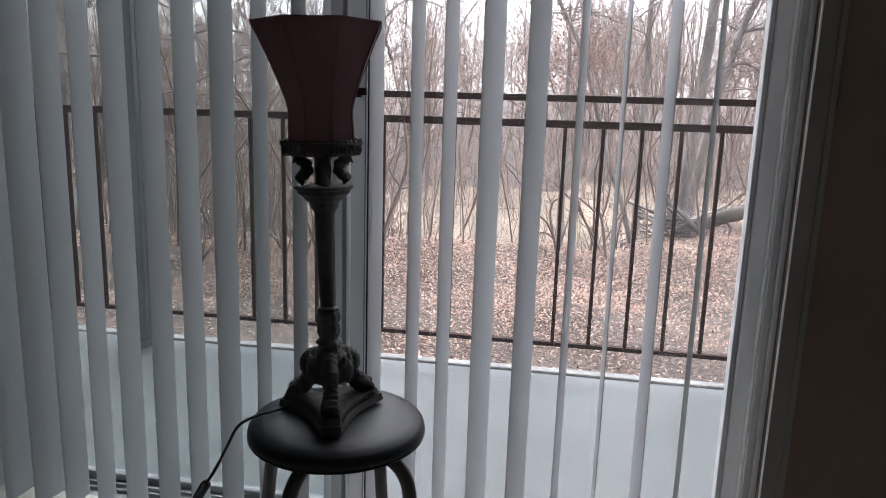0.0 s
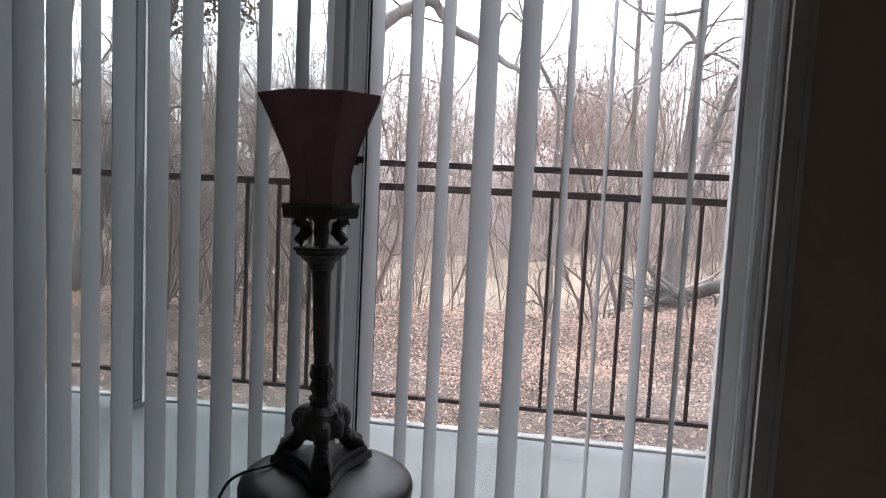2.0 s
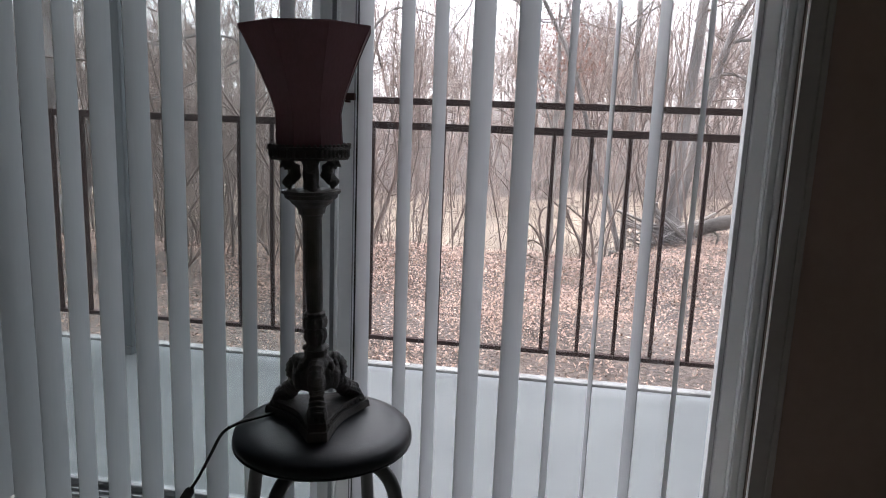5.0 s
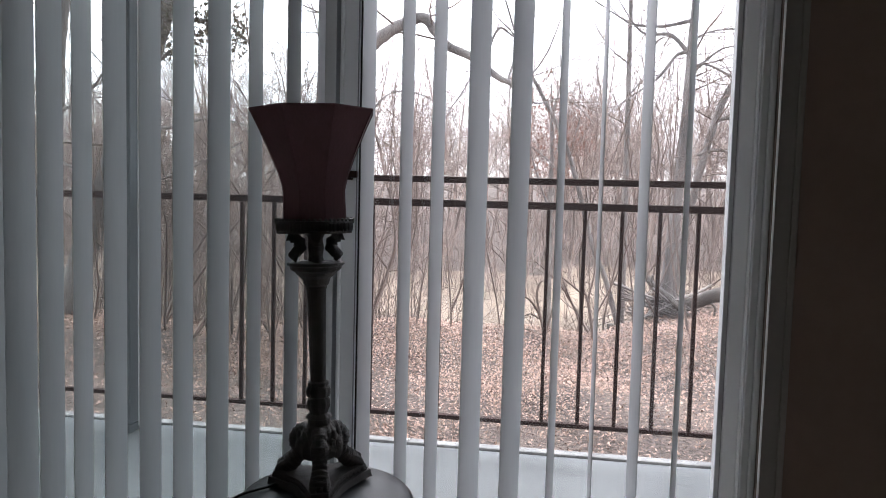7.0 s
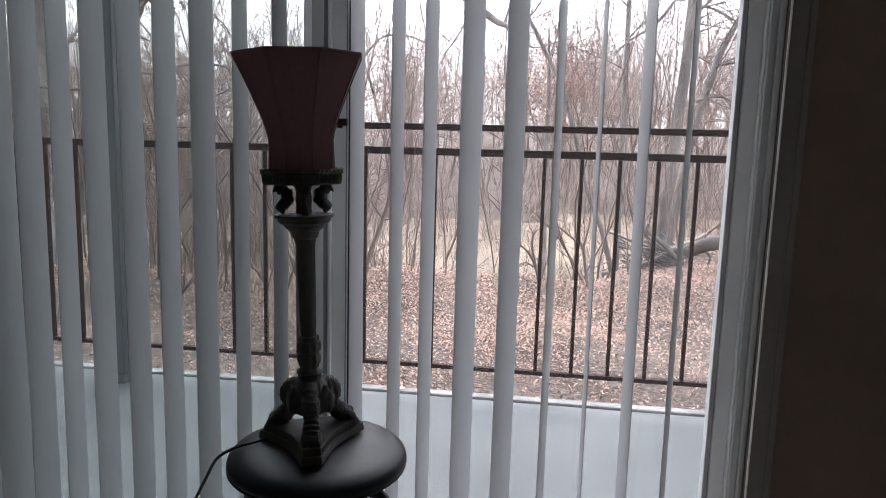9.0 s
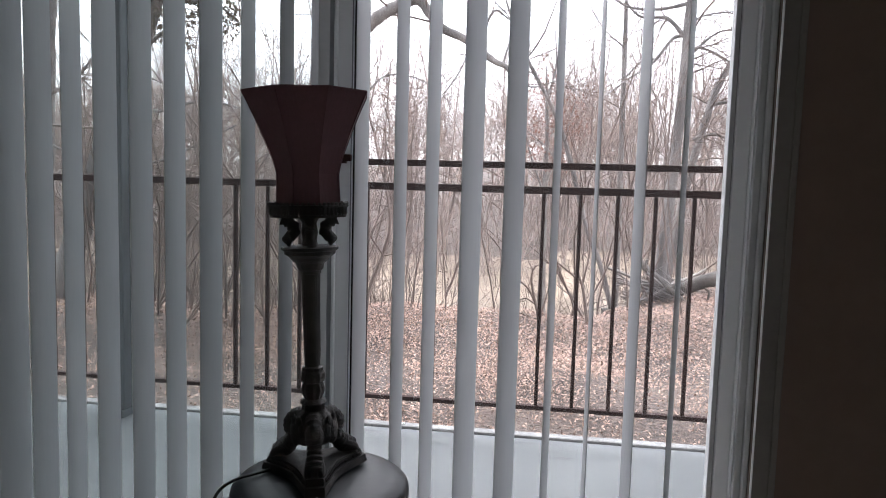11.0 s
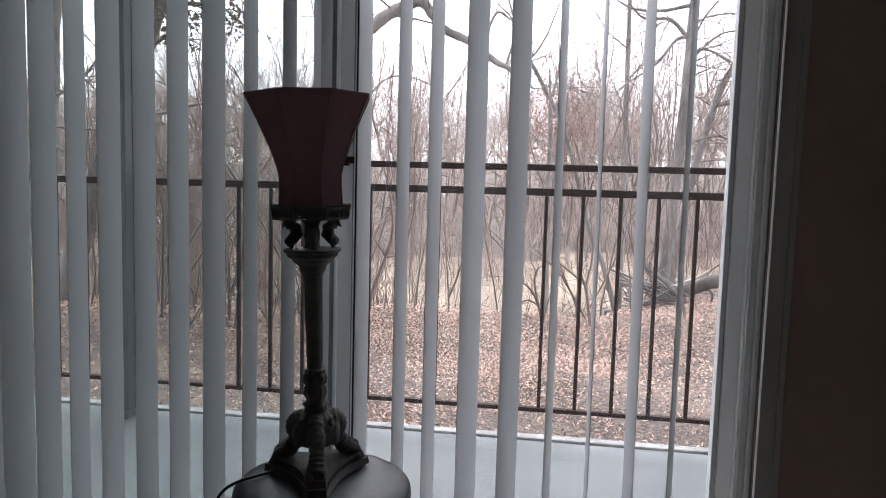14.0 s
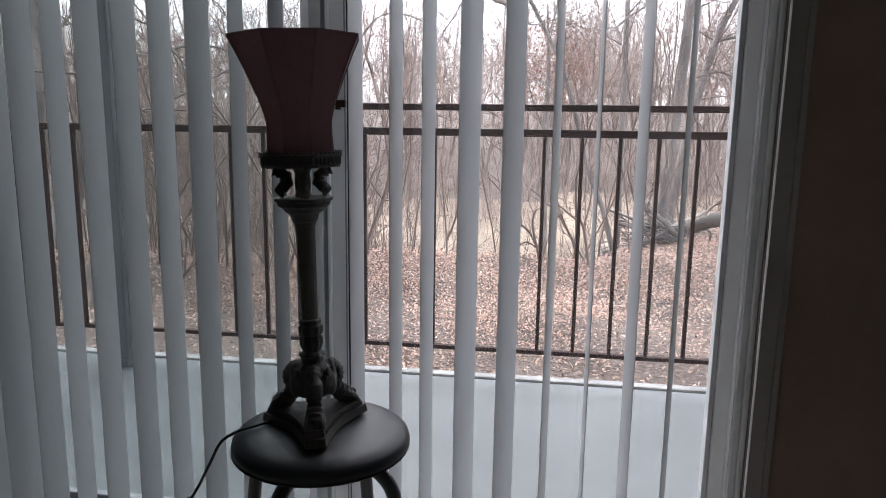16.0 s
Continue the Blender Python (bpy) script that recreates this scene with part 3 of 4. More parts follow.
    def eight_points(r, z):
        return [(r * math.cos(radians(hexa + 45 * k)), r * math.sin(radians(hexa + 45 * k)), z) for k in range(8)]

    def eight_shell(levels, thick, per_side=1, scallop=0.0):
        """Eight flat or bowed sides through the levels (radius, height), with thickness."""
        bm = bmesh.new()
        shells = []
        for inset in (0.0, thick):
            rows = []
            for li, (r, z) in enumerate(levels):
                row = []
                c = eight_points(r - inset, z)
                for k in range(8):
                    p, q = Vector(c[k]), Vector(c[(k + 1) % 8])
                    for j in range(per_side):
                        t = j / per_side
                        v = p.lerp(q, t)
                        if li == len(levels) - 1:
                            v.z -= scallop * math.sin(math.pi * t)
                        row.append(bm.verts.new(v))
                rows.append(row)
            shells.append(rows)
        n = 8 * per_side
        for rows in shells:
            for a, b in zip(rows, rows[1:]):
                for k in range(n):
                    bm.faces.new((a[k], a[(k + 1) % n], b[(k + 1) % n], b[k]))
        for end in (0, -1):
            a, b = shells[0][end], shells[1][end]
            for k in range(n):
                bm.faces.new((a[k], a[(k + 1) % n], b[(k + 1) % n], b[k]))
        return bm

    bm = bmesh.new()
    for z0, z1, r in ((0.4665, 0.4705, 0.0695), (0.4706, 0.4839, 0.05), (0.484, 0.4875, 0.074)):
        lo = [bm.verts.new(p) for p in eight_points(r, z0)]
        hi = [bm.verts.new(p) for p in eight_points(r, z1)]
        for k in range(8):
            bm.faces.new((lo[k], lo[(k + 1) % 8], hi[(k + 1) % 8], hi[k]))
        bm.faces.new(lo[::-1])
        bm.faces.new(hi)
    gallery = part("gallery", bm, BRONZE, lamp, "eight-sided pierced gallery")
    for k in range(8):
        p, q = Vector(eight_points(0.069, 0)[k]), Vector(eight_points(0.069, 0)[(k + 1) % 8])
        for j in range(6):
            v = p.lerp(q, (j + 0.5) / 6)
            part("baluster", tube([(v.x, v.y, 0.4708), (v.x, v.y, 0.4838)], 0.0026, 6), BRONZE, gallery)
            w = p.lerp(q, (j + 0.5) / 6) * 1.03
            bm = bmesh.new()
            bmesh.ops.create_icosphere(bm, subdivisions=1, radius=0.0034, matrix=Matrix.Translation((w.x, w.y, 0.49)))
            part("bead", bm, BRONZE, gallery)
    # straight below, then flaring
    flare = ((0, 0.0575), (0.15, 0.056), (0.29, 0.0555), (0.42, 0.0625), (0.55, 0.0725), (0.66, 0.081), (0.76, 0.0895), (0.88, 0.1), (1, 0.1115))
    levels = [(float(np.interp(k / 18, [f[0] for f in flare], [f[1] for f in flare])), 0.4882 + 0.19 * k / 18) for k in range(19)]
    shade = part("shade", eight_shell(levels, 0.0015, 6, 0.0), SHADE, lamp, "eight-sided flared burgundy fabric shade")
    c_lo = levels
    for k in range(8):
        ca, sa = math.cos(radians(hexa + 45 * k)), math.sin(radians(hexa + 45 * k))
        part("seam", tube([((r + 0.0004) * ca, (r + 0.0004) * sa, z) for r, z in c_lo], 0.0011, 6), SHADE, shade)
    rim = eight_points(0.1115, 0.6785)
    part("rim_trim", tube([Vector(p) for p in rim] + [Vector(rim[0])], 0.0016, 6), SHADE, shade)
    part("socket", lathe([(0.017, 0.488), (0.017, 0.53), (0.02, 0.532), (0.02, 0.54)], 20), BRONZE, lamp, "", True)
    # cord over the seat's edge, with its switch
    z = -base.z
    cord_pts = [(-0.06, 0.03, 0.006), (-0.1, 0.01, 0.004), (-0.135, -0.004, 0.002), (-0.165, -0.012, -0.012), (-0.185, -0.02, -0.045), (-0.205, -0.03, -0.08), (-0.222, -0.035, -0.105)]
    to_world = lambda p: (ACROSS.x * p[0] - ACROSS.y * p[1], ACROSS.y * p[0] + ACROSS.x * p[1], p[2])  # noqa: E731
    cord = part("cord", tube(smooth_path([to_world(p) for p in cord_pts], 5), 0.0028, 8), CORD, lamp, "black plastic cord", True)
    a, b = Vector(to_world((-0.219, -0.0345, -0.1))), Vector(to_world((-0.241, -0.04, -0.134)))
    part("cord_switch", tube([a, a.lerp(b, 0.15), a.lerp(b, 0.85), b], [0.006, 0.0095, 0.0095, 0.006], 10, 0.7), CORD, cord, "black inline switch", True)
    tail = [b, b + Vector((-0.02, -0.01, -0.07)), b + Vector((-0.01, 0.0, -0.19)), Vector((b.x - 0.03, b.y + 0.03, z + 0.004)), Vector((b.x - 0.12, b.y + 0.1, z + 0.004)), Vector((-0.95, 0.18, z + 0.004))]
    part("cord_tail", tube(smooth_path(tail, 5), 0.0028, 8), CORD, cord, "", True)


table_lamp()

# ---- the land behind the patio ----
def land(x, y):
    """Height of the ground: a leafy bank, a low field behind it, and a wooded rise."""
    side = np.clip((x - 0.9) / 1.3, 0, 1)
    side = side * side * (3 - 2 * side)
    edge = 3.3 + 2.6 * side
    t = np.clip((y - edge) / 11.0, 0, 1)
    h = -0.07 - 0.02 * np.clip(y, 0, 6) - (3.15 - 0.6 * side) * (1 - (1 - t) ** 1.9)
    rise = np.clip((y - 38) / 160.0, 0, 1)
    h = h + 11.0 * rise
    near = np.clip((y - 0.15) / 1.0, 0, 1)
    h = h + near * (0.035 * np.sin(1.7 * x + 0.6 * y) + 0.03 * np.sin(2.3 * y - 0.8 * x + 1) + 0.015 * np.sin(5.1 * x + 3.3 * y))
    return np.where(y < 0.09, -0.2, h)


def ground():
    xs = np.unique(np.concatenate([np.linspace(-9, 11, 130), np.linspace(-60, 60, 60), np.linspace(-700, 700, 40)]))
    ys = np.unique(np.concatenate([np.array([-30.0, -6.0, 0.06]), np.linspace(0.095, 14, 130), np.linspace(14, 80, 60), np.linspace(80, 1500, 40)]))
    gx, gy = np.meshgrid(xs, ys)
    verts = np.stack([gx, gy, land(gx, gy)], -1).reshape(-1, 3)
    n = len(xs)
    i = np.arange((len(ys) - 1) * n).reshape(-1, n)[:, :-1].ravel()
    faces = np.stack([i, i + 1, i + n + 1, i + n], 1)
    me = quads_mesh("ground", verts, faces, SOIL, True)
    me.materials.append(FIELD)
    cy = verts[faces].mean(1)
    field = (cy[:, 1] > 11) & (cy[:, 1] < 40)
    me.polygons.foreach_set("material_index", field.astype(np.int32))
    tagged(new("ground", me), "brown leaf-strewn ground running down to a dry field", "ground", "", "structure")


ground()


def leaf_litter():
    rng = np.random.default_rng(4)
    n = 430000
    y = 0.1 + 9.0 * rng.random(n) ** 1.5
    x = 0.5 + (rng.random(n) - 0.5) * (3.6 + 1.9 * y)
    patch = np.sin(1.3 * x + 0.9 * y) + np.sin(2.9 * x - 1.7 * y + 2) + 0.7 * np.sin(6 * x + 5 * y)
    keep = rng.random(n) < np.clip(0.6 + 0.2 * patch + np.clip((y - 2.0) / 2.0, -0.6, 0.4) - 0.3 * np.clip((x - 0.9) / 1.2, 0, 1), 0.06 + 0.14 * np.clip(y - 0.3, 0, 1), 1)
    x, y = x[keep], y[keep]
    n = len(x)
    size = rng.uniform(0.0042, 0.0125, n) * (0.8 + 0.3 * np.clip((y - 0.4) / 2, 0, 1))
    a = rng.uniform(0, 2 * np.pi, n)
    u = np.stack([np.cos(a), np.sin(a), rng.normal(0, 0.5, n)], 1) * size[:, None]
    v = np.stack([-np.sin(a), np.cos(a), rng.normal(0, 0.35, n)], 1) * (size * rng.uniform(0.45, 0.8, n))[:, None]
    c = np.stack([x, y, land(x, y) + rng.uniform(0.004, 0.03, n)], 1)
    curl = np.zeros((n, 3))
    curl[:, 2] = size * rng.uniform(-0.1, 0.5, n)
    verts = np.stack([c - u, c - v * 0.9 + curl * 0.4, c + u + curl, c + v], 1).reshape(-1, 3)
    faces = np.arange(4 * n).reshape(n, 4)
    tagged(new("leaf_litter", quads_mesh("leaf_litter", verts, faces, LEAF)), "dry fallen tan and pinkish brown leaves covering the bank", "leaves", "", "stuff")


leaf_litter()


def grow(rng, segs, start, way, length, radius, depth, wild=0.25, kids=6, droop=0.0, steps=5, first=0.3):
    """A bare limb with its side branches, as tapered bars."""
    p = np.array(start, float)
    d = np.array(way, float) / np.linalg.norm(way)
    spots = []
    for i in range(steps):
        r0, r1 = radius * (1 - 0.8 * i / steps), radius * (1 - 0.8 * (i + 1) / steps)
        d = d + rng.normal(0, wild, 3) * 0.5 + np.array([0, 0, -droop])
        d /= np.linalg.norm(d)
        q = p + d * length / steps
        segs.append((*p, *q, r0, r1))
        spots.append((p, q, d, r0))
        p = q
    if depth <= 0:
        return
    for _ in range(kids):
        f = first + (1 - first) * rng.random()
        a, b, dd, r = spots[min(int(f * steps), steps - 1)]
        side = np.cross(dd, rng.normal(0, 1, 3))
        side /= np.linalg.norm(side) + 1e-9
        ang = rng.uniform(0.5, 1.0)
        w = dd * math.cos(ang) + side * math.sin(ang) + np.array([0, 0, 0.12])
        grow(rng, segs, a + (b - a) * rng.random(), w, length * rng.uniform(0.3, 0.62) * (1.15 - 0.5 * f), r * 0.55, depth - 1, wild, max(3, kids - 1), droop, max(3, steps - 1), 0.15)


def sorts(seed, count, radius, depth, wild, kids, steps, first, spread=0.05):
    """Some bare plants one metre high, to be scattered."""
    rng = np.random.default_rng(seed)
    made = []
    for k in range(count):
        segs = []
        grow(rng, segs, (0, 0, 0), (rng.normal(0, spread), rng.normal(0, spread), 1), 1.0, radius, depth, wild, kids, 0, steps, first)
        made.append(np.array(segs))
    return made


def scattered(rng, plants, places):
    """places: rows of x, y, height."""
    out = []
    for x, y, h in places:
        s = plants[rng.integers(len(plants))] * h
        a = rng.uniform(0, 2 * np.pi)
        c, n = math.cos(a), math.sin(a)
        s = s.copy()
        for i in (0, 3):
            px, py = s[:, i].copy(), s[:, i + 1].copy()
            s[:, i], s[:, i + 1] = c * px - n * py + x, n * px + c * py + y
            s[:, i + 2] += float(land(np.array(x), np.array(y))) - 0.05
        out.append(s)
    return np.concatenate(out)


def fan(rng, n, y0, y1, power=1.0):
    y = y0 + (y1 - y0) * rng.random(n) ** power
    x = -0.1 * y + (rng.random(n) - 0.5) * (1.75 * y + 10)
    return x, y


def far_woods():
    rng = np.random.default_rng(11)
    x, y = fan(rng, 400, 38, 100, 1.3)
    h = rng.uniform(11.5, 16.2, 400)
    segs = scattered(rng, sorts(5, 14, 0.0085, 3, 0.22, 8, 6, 0.2), np.stack([x, y, h], 1))
    x, y = fan(rng, 420, 105, 215)
    crest = scattered(rng, sorts(8, 6, 0.009, 2, 0.22, 8, 5, 0.15), np.stack([x, y, rng.uniform(9, 15, 420)], 1))
    segs = np.concatenate([segs, crest])
    tagged(new("far_woods", wood_mesh("far_woods", segs, WOOD, 0.03)), "bare pinkish grey winter woods beyond the field", "woods", "", "stuff")


def undergrowth():
    rng = np.random.default_rng(17)
    x, y = fan(rng, 1080, 33, 80, 1.2)
    x, y = np.append(x, -3 + 22 * (rng.random(420) - 0.5) * 2), np.append(y, 20 + 14 * rng.random(420) ** 0.5)
    segs = scattered(rng, sorts(6, 12, 0.011, 2, 0.3, 7, 5, 0.1, 0.3), np.stack([x, y, np.append(rng.uniform(1.2, 4.6, 1080), rng.uniform(0.4, 1.7, 420))], 1))
    x, y = fan(rng, 700, 120, 212)
    segs = np.concatenate([segs, scattered(rng, sorts(9, 6, 0.014, 1, 0.3, 9, 4, 0.05, 0.3), np.stack([x, y, rng.uniform(3, 7, 700)], 1))])
    tagged(new("undergrowth", wood_mesh("undergrowth", segs, WOOD, 0.03)), "tangled tan undergrowth along the edge of the woods", "brush", "", "stuff")


def thicket():
    rng = np.random.default_rng(23)
    y = rng.uniform(3.6, 17, 950)
    x = 0.2 + (rng.random(950) - 0.5) * (4 + 1.7 * y)
    middle = x + 0.12 * (y + 2.5)
    keep = (middle < -0.9) | ((middle > 1.2) & (rng.random(950) < 0.55)) | (rng.random(950) < 0.06)
    x, y = x[keep], y[keep]
    y = np.append(y, rng.uniform(2.2, 9, 240))
    x = np.append(x, -0.8 - (0.4 + 0.75 * y[-240:]) * rng.random(240))
    segs = scattered(rng, sorts(7, 16, 0.0042, 2, 0.32, 6, 6, 0.15, 0.3), np.stack([x, y, rng.uniform(0.7, 3.4, len(x))], 1))
    tagged(new("thicket", wood_mesh("thicket", segs, TWIG, 0.0025)), "tangled bare brown saplings and brush on the bank", "brush", "", "stuff")


far_woods()
undergrowth()
thicket()


def clump_leaves(name, centres, n, spread, size, mat, parent, seed):
    rng = np.random.default_rng(seed)
    c = np.array(centres)[rng.integers(0, len(centres), n)] + rng.normal(0, spread, (n, 3))
    u, v = rng.normal(0, 1, (n, 3)), rng.normal(0, 1, (n, 3))
    u /= np.linalg.norm(u, axis=1)[:, None]
    v = np.cross(u, v)
    v /= np.linalg.norm(v, axis=1)[:, None]
    s = rng.uniform(0.6, 1.3, n)[:, None] * size
    verts = np.stack([c - u * s, c - v * s * 0.5, c + u * s, c + v * s * 0.5], 1).reshape(-1, 3)
    ob = new(name, quads_mesh(name, verts, np.arange(4 * n).reshape(n, 4), mat))
    ob.parent = parent
    return ob


def tree(label, base, path, radii, limbs, seed, twigs=7, leaves=()):
    """A tree standing at base: a trunk through the path (given from the base), limbs as (path, radius), and bare twigs on all of them."""
    rng = np.random.default_rng(seed)
    x, y = base
    root = thing("tree", (x, y, float(land(np.array(x), np.array(y))) - 0.05), label, "tree")
    trunk = smooth_path(path, 5)
    rr = np.interp(np.linspace(0, 1, len(trunk)), np.linspace(0, 1, len(radii)), radii)
    rr = [r * (1 + 0.07 * math.sin(2.1 * i + seed)) for i, r in enumerate(rr)]
    part("trunk", tube(trunk, rr, 10), BARK, root, "", True)
    segs = []
    for lp, r in limbs:
        curve = smooth_path(lp, 5)
        lr = [r * (1 - 0.75 * i / len(curve)) * (1 + 0.09 * math.sin(1.7 * i)) for i in range(len(curve))]
        part("limb", tube(curve, lr, 8), BARK, root, "", True)
        for k in range(twigs):
            i = int(rng.integers(len(curve) // 4, len(curve) - 1))
            d = np.array(curve[i + 1] - curve[i])
            d /= np.linalg.norm(d)
            w = d + rng.normal(0, 0.7, 3)
            grow(rng, segs, tuple(curve[i]), w, rng.uniform(0.4, 1.2), min(0.008, lr[i] * 0.4), 2, 0.35, 5, 0, 6)
    for k in range(twigs):
        i = int(rng.integers(len(trunk) // 3, len(trunk) - 1))
        w = np.array((rng.normal(), rng.normal(), 0.4))
        grow(rng, segs, tuple(trunk[i]), w, rng.uniform(0.6, 1.8), min(0.012, float(rr[i]) * 0.25), 2, 0.3, 6, 0, 6)
    ob = new("twigs", bars_mesh("twigs", segs, TWIG, 4))
    ob.parent = root
    if leaves:
        clump_leaves("leaves", leaves, 110 * len(leaves), 0.08, 0.023, OAKLEAF, root, seed)
    return root


def at_base(base, points):
    x, y = base
    z = float(land(np.array(x), np.array(y))) - 0.05
    return [(p[0] - x, p[1] - y, p[2] - z) for p in points]


def near_trees():
    b = (2.17, 6.5)
    tree("pale grey slender bare tree behind the brush pile", b, at_base(b, [(2.17, 6.5, -0.4), (2.2, 6.5, 0.0), (2.28, 6.5, 1.16), (2.34, 6.5, 2.09), (2.37, 6.5, 3.0), (2.42, 6.5, 4.4), (2.5, 6.5, 6.2)]), [0.1, 0.08, 0.072, 0.066, 0.06, 0.045, 0.02],
         [(at_base(b, [(2.37, 6.5, 3.33), (2.0, 6.5, 3.26), (1.65, 6.5, 3.29), (1.46, 6.5, 3.39), (1.1, 6.4, 3.6)]), 0.026),
          (at_base(b, [(2.36, 6.5, 2.9), (2.11, 6.5, 3.15), (1.84, 6.5, 3.16), (1.67, 6.5, 3.27), (1.45, 6.5, 3.6)]), 0.03),
          (at_base(b, [(2.36, 6.5, 2.93), (2.19, 6.5, 2.9), (1.97, 6.5, 2.61), (1.63, 6.5, 2.37), (1.3, 6.5, 2.1)]), 0.026),
          (at_base(b, [(2.37, 6.5, 3.05), (2.47, 6.5, 3.14), (2.65, 6.5, 3.2), (3.1, 6.5, 3.24)]), 0.022),
          (at_base(b, [(2.36, 6.5, 2.65), (2.49, 6.5, 2.78), (2.66, 6.5, 2.93), (2.82, 6.5, 3.0), (3.15, 6.5, 3.02)]), 0.024),
          (at_base(b, [(2.36, 6.5, 2.7), (2.52, 6.45, 2.78), (2.86, 6.4, 2.6), (3.1, 6.4, 2.35)]), 0.022)], 3, 10)
    b = (2.32, 7.0)
    tree("grey leaning bare tree with spreading limbs", b, at_base(b, [(2.34, 7, -0.45), (2.44, 7, 0.3), (2.56, 7, 1.1), (2.72, 7, 1.82), (2.86, 7, 2.33), (3.03, 7, 2.7), (3.21, 7, 3.11), (3.5, 7, 4.6)]), [0.07, 0.06, 0.055, 0.052, 0.048, 0.04, 0.03, 0.012],
         [(at_base(b, [(2.79, 7, 2.15), (3.08, 6.95, 2.19), (3.34, 6.9, 2.12), (3.7, 6.9, 2.3)]), 0.026),
          (at_base(b, [(2.6, 7, 1.7), (2.9, 6.9, 1.75), (3.3, 6.8, 1.5)]), 0.025)], 5, 9)
    b = (1.42, 5.0)
    tree("thin brown tree leaning over the bank", b, at_base(b, [(1.45, 5, -0.3), (1.3, 5, 0.2), (1.15, 5, 0.55), (0.94, 5, 1.29), (0.77, 5, 1.76), (0.47, 5, 2.31), (0.32, 5, 2.61), (0.05, 5, 3.4)]), [0.03, 0.028, 0.026, 0.026, 0.024, 0.02, 0.016, 0.008],
         [(at_base(b, [(0.67, 5, 1.97), (0.75, 5, 2.3), (0.72, 5, 2.7)]), 0.014), (at_base(b, [(0.9, 5, 1.18), (0.6, 5, 1.5), (0.3, 5, 1.7)]), 0.012)], 8, 8)
    b = (-3.72, 3.0)
    tree("leaning grey tree with clinging dry leaves", b, at_base(b, [(-3.72, 3, -0.25), (-3.61, 3, 0.02), (-3.3, 3, 0.85), (-2.98, 3, 1.75), (-2.65, 3, 2.65), (-2.35, 3, 4.0)]), [0.13, 0.115, 0.105, 0.1, 0.09, 0.05],
         [(at_base(b, [(-2.69, 3.0, 2.49), (-2.38, 2.92, 2.45), (-2.06, 2.84, 2.41), (-1.83, 2.8, 2.25)]), 0.024),
          (at_base(b, [(-2.85, 3.0, 2.01), (-2.53, 2.84, 2.17), (-2.3, 2.76, 2.25)]), 0.02),
          (at_base(b, [(-3.32, 3.0, 0.83), (-2.93, 2.92, 1.03), (-2.46, 2.84, 1.15), (-1.83, 2.76, 1.42)]), 0.02),
          (at_base(b, [(-3.01, 3.0, 1.62), (-2.61, 2.92, 1.54), (-2.14, 2.84, 1.62), (-1.59, 2.76, 1.5)]), 0.018)], 9, 8,
         at_base(b, [(-2.3, 2.84, 2.41), (-2.22, 2.84, 2.33), (-1.95, 2.84, 2.34), (-1.86, 2.8, 2.25), (-2.52, 2.84, 2.3), (-2.46, 2.88, 2.13), (-2.12, 2.84, 2.52), (-2.61, 2.84, 2.49)]))
    b = (-1.46, 4.5)
    tree("grey tree with a limb that arches over the bank", b, at_base(b, [(-1.46, 4.5, -0.7), (-1.45, 4.5, 0.5), (-1.44, 4.5, 1.5), (-1.4, 4.5, 2.2), (-1.3, 4.5, 2.5), (-1.17, 4.5, 2.64), (-0.96, 4.5, 2.78), (-0.69, 4.5, 2.87), (-0.55, 4.5, 2.72), (-0.42, 4.5, 2.58), (-0.18, 4.5, 2.47), (0.11, 4.5, 2.26), (0.26, 4.5, 2.18), (0.33, 4.5, 1.95)]), [0.085, 0.08, 0.075, 0.072, 0.07, 0.068, 0.064, 0.056, 0.05, 0.046, 0.042, 0.034, 0.024, 0.012],
         [(at_base(b, [(0.2, 4.5, 2.2), (0.4, 4.5, 2.24), (0.6, 4.45, 2.5), (0.75, 4.4, 2.9)]), 0.016),
          (at_base(b, [(-0.05, 4.5, 2.38), (0.1, 4.5, 2.75), (0.3, 4.45, 2.65), (0.45, 4.4, 2.9)]), 0.018),
          (at_base(b, [(0.26, 4.5, 2.18), (0.5, 4.5, 2.0), (0.8, 4.5, 2.05), (1.1, 4.5, 1.8)]), 0.012),
          (at_base(b, [(-1.44, 4.5, 1.55), (-1.11, 4.5, 2.03), (-0.85, 4.5, 2.12), (-0.52, 4.5, 2.01), (-0.31, 4.5, 1.82)]), 0.014),
          (at_base(b, [(-0.12, 4.5, 2.42), (-0.22, 4.5, 2.17), (-0.37, 4.5, 1.94), (-0.5, 4.5, 1.7)]), 0.012),
          (at_base(b, [(0.2, 4.5, 2.2), (0.29, 4.5, 2.61), (0.08, 4.5, 2.87), (-0.05, 4.5, 3.1)]), 0.012)], 14, 8)
    b = (1.9, 9.0)
    tree("thin pale straight tree among the brush", b, at_base(b, [(1.92, 9, -1.2), (1.91, 9, 0.5), (1.89, 9, 2.0), (1.87, 9, 3.6), (1.84, 9, 5.2), (1.8, 9, 7.0)]), [0.06, 0.052, 0.046, 0.038, 0.028, 0.012],
         [(at_base(b, [(1.88, 9, 2.8), (2.2, 8.9, 3.1), (2.6, 8.9, 3.0)]), 0.016), (at_base(b, [(1.87, 9, 3.3), (1.5, 8.9, 3.6), (1.2, 8.9, 4.1)]), 0.016)], 16, 8)
    b = (0.75, 14.0)
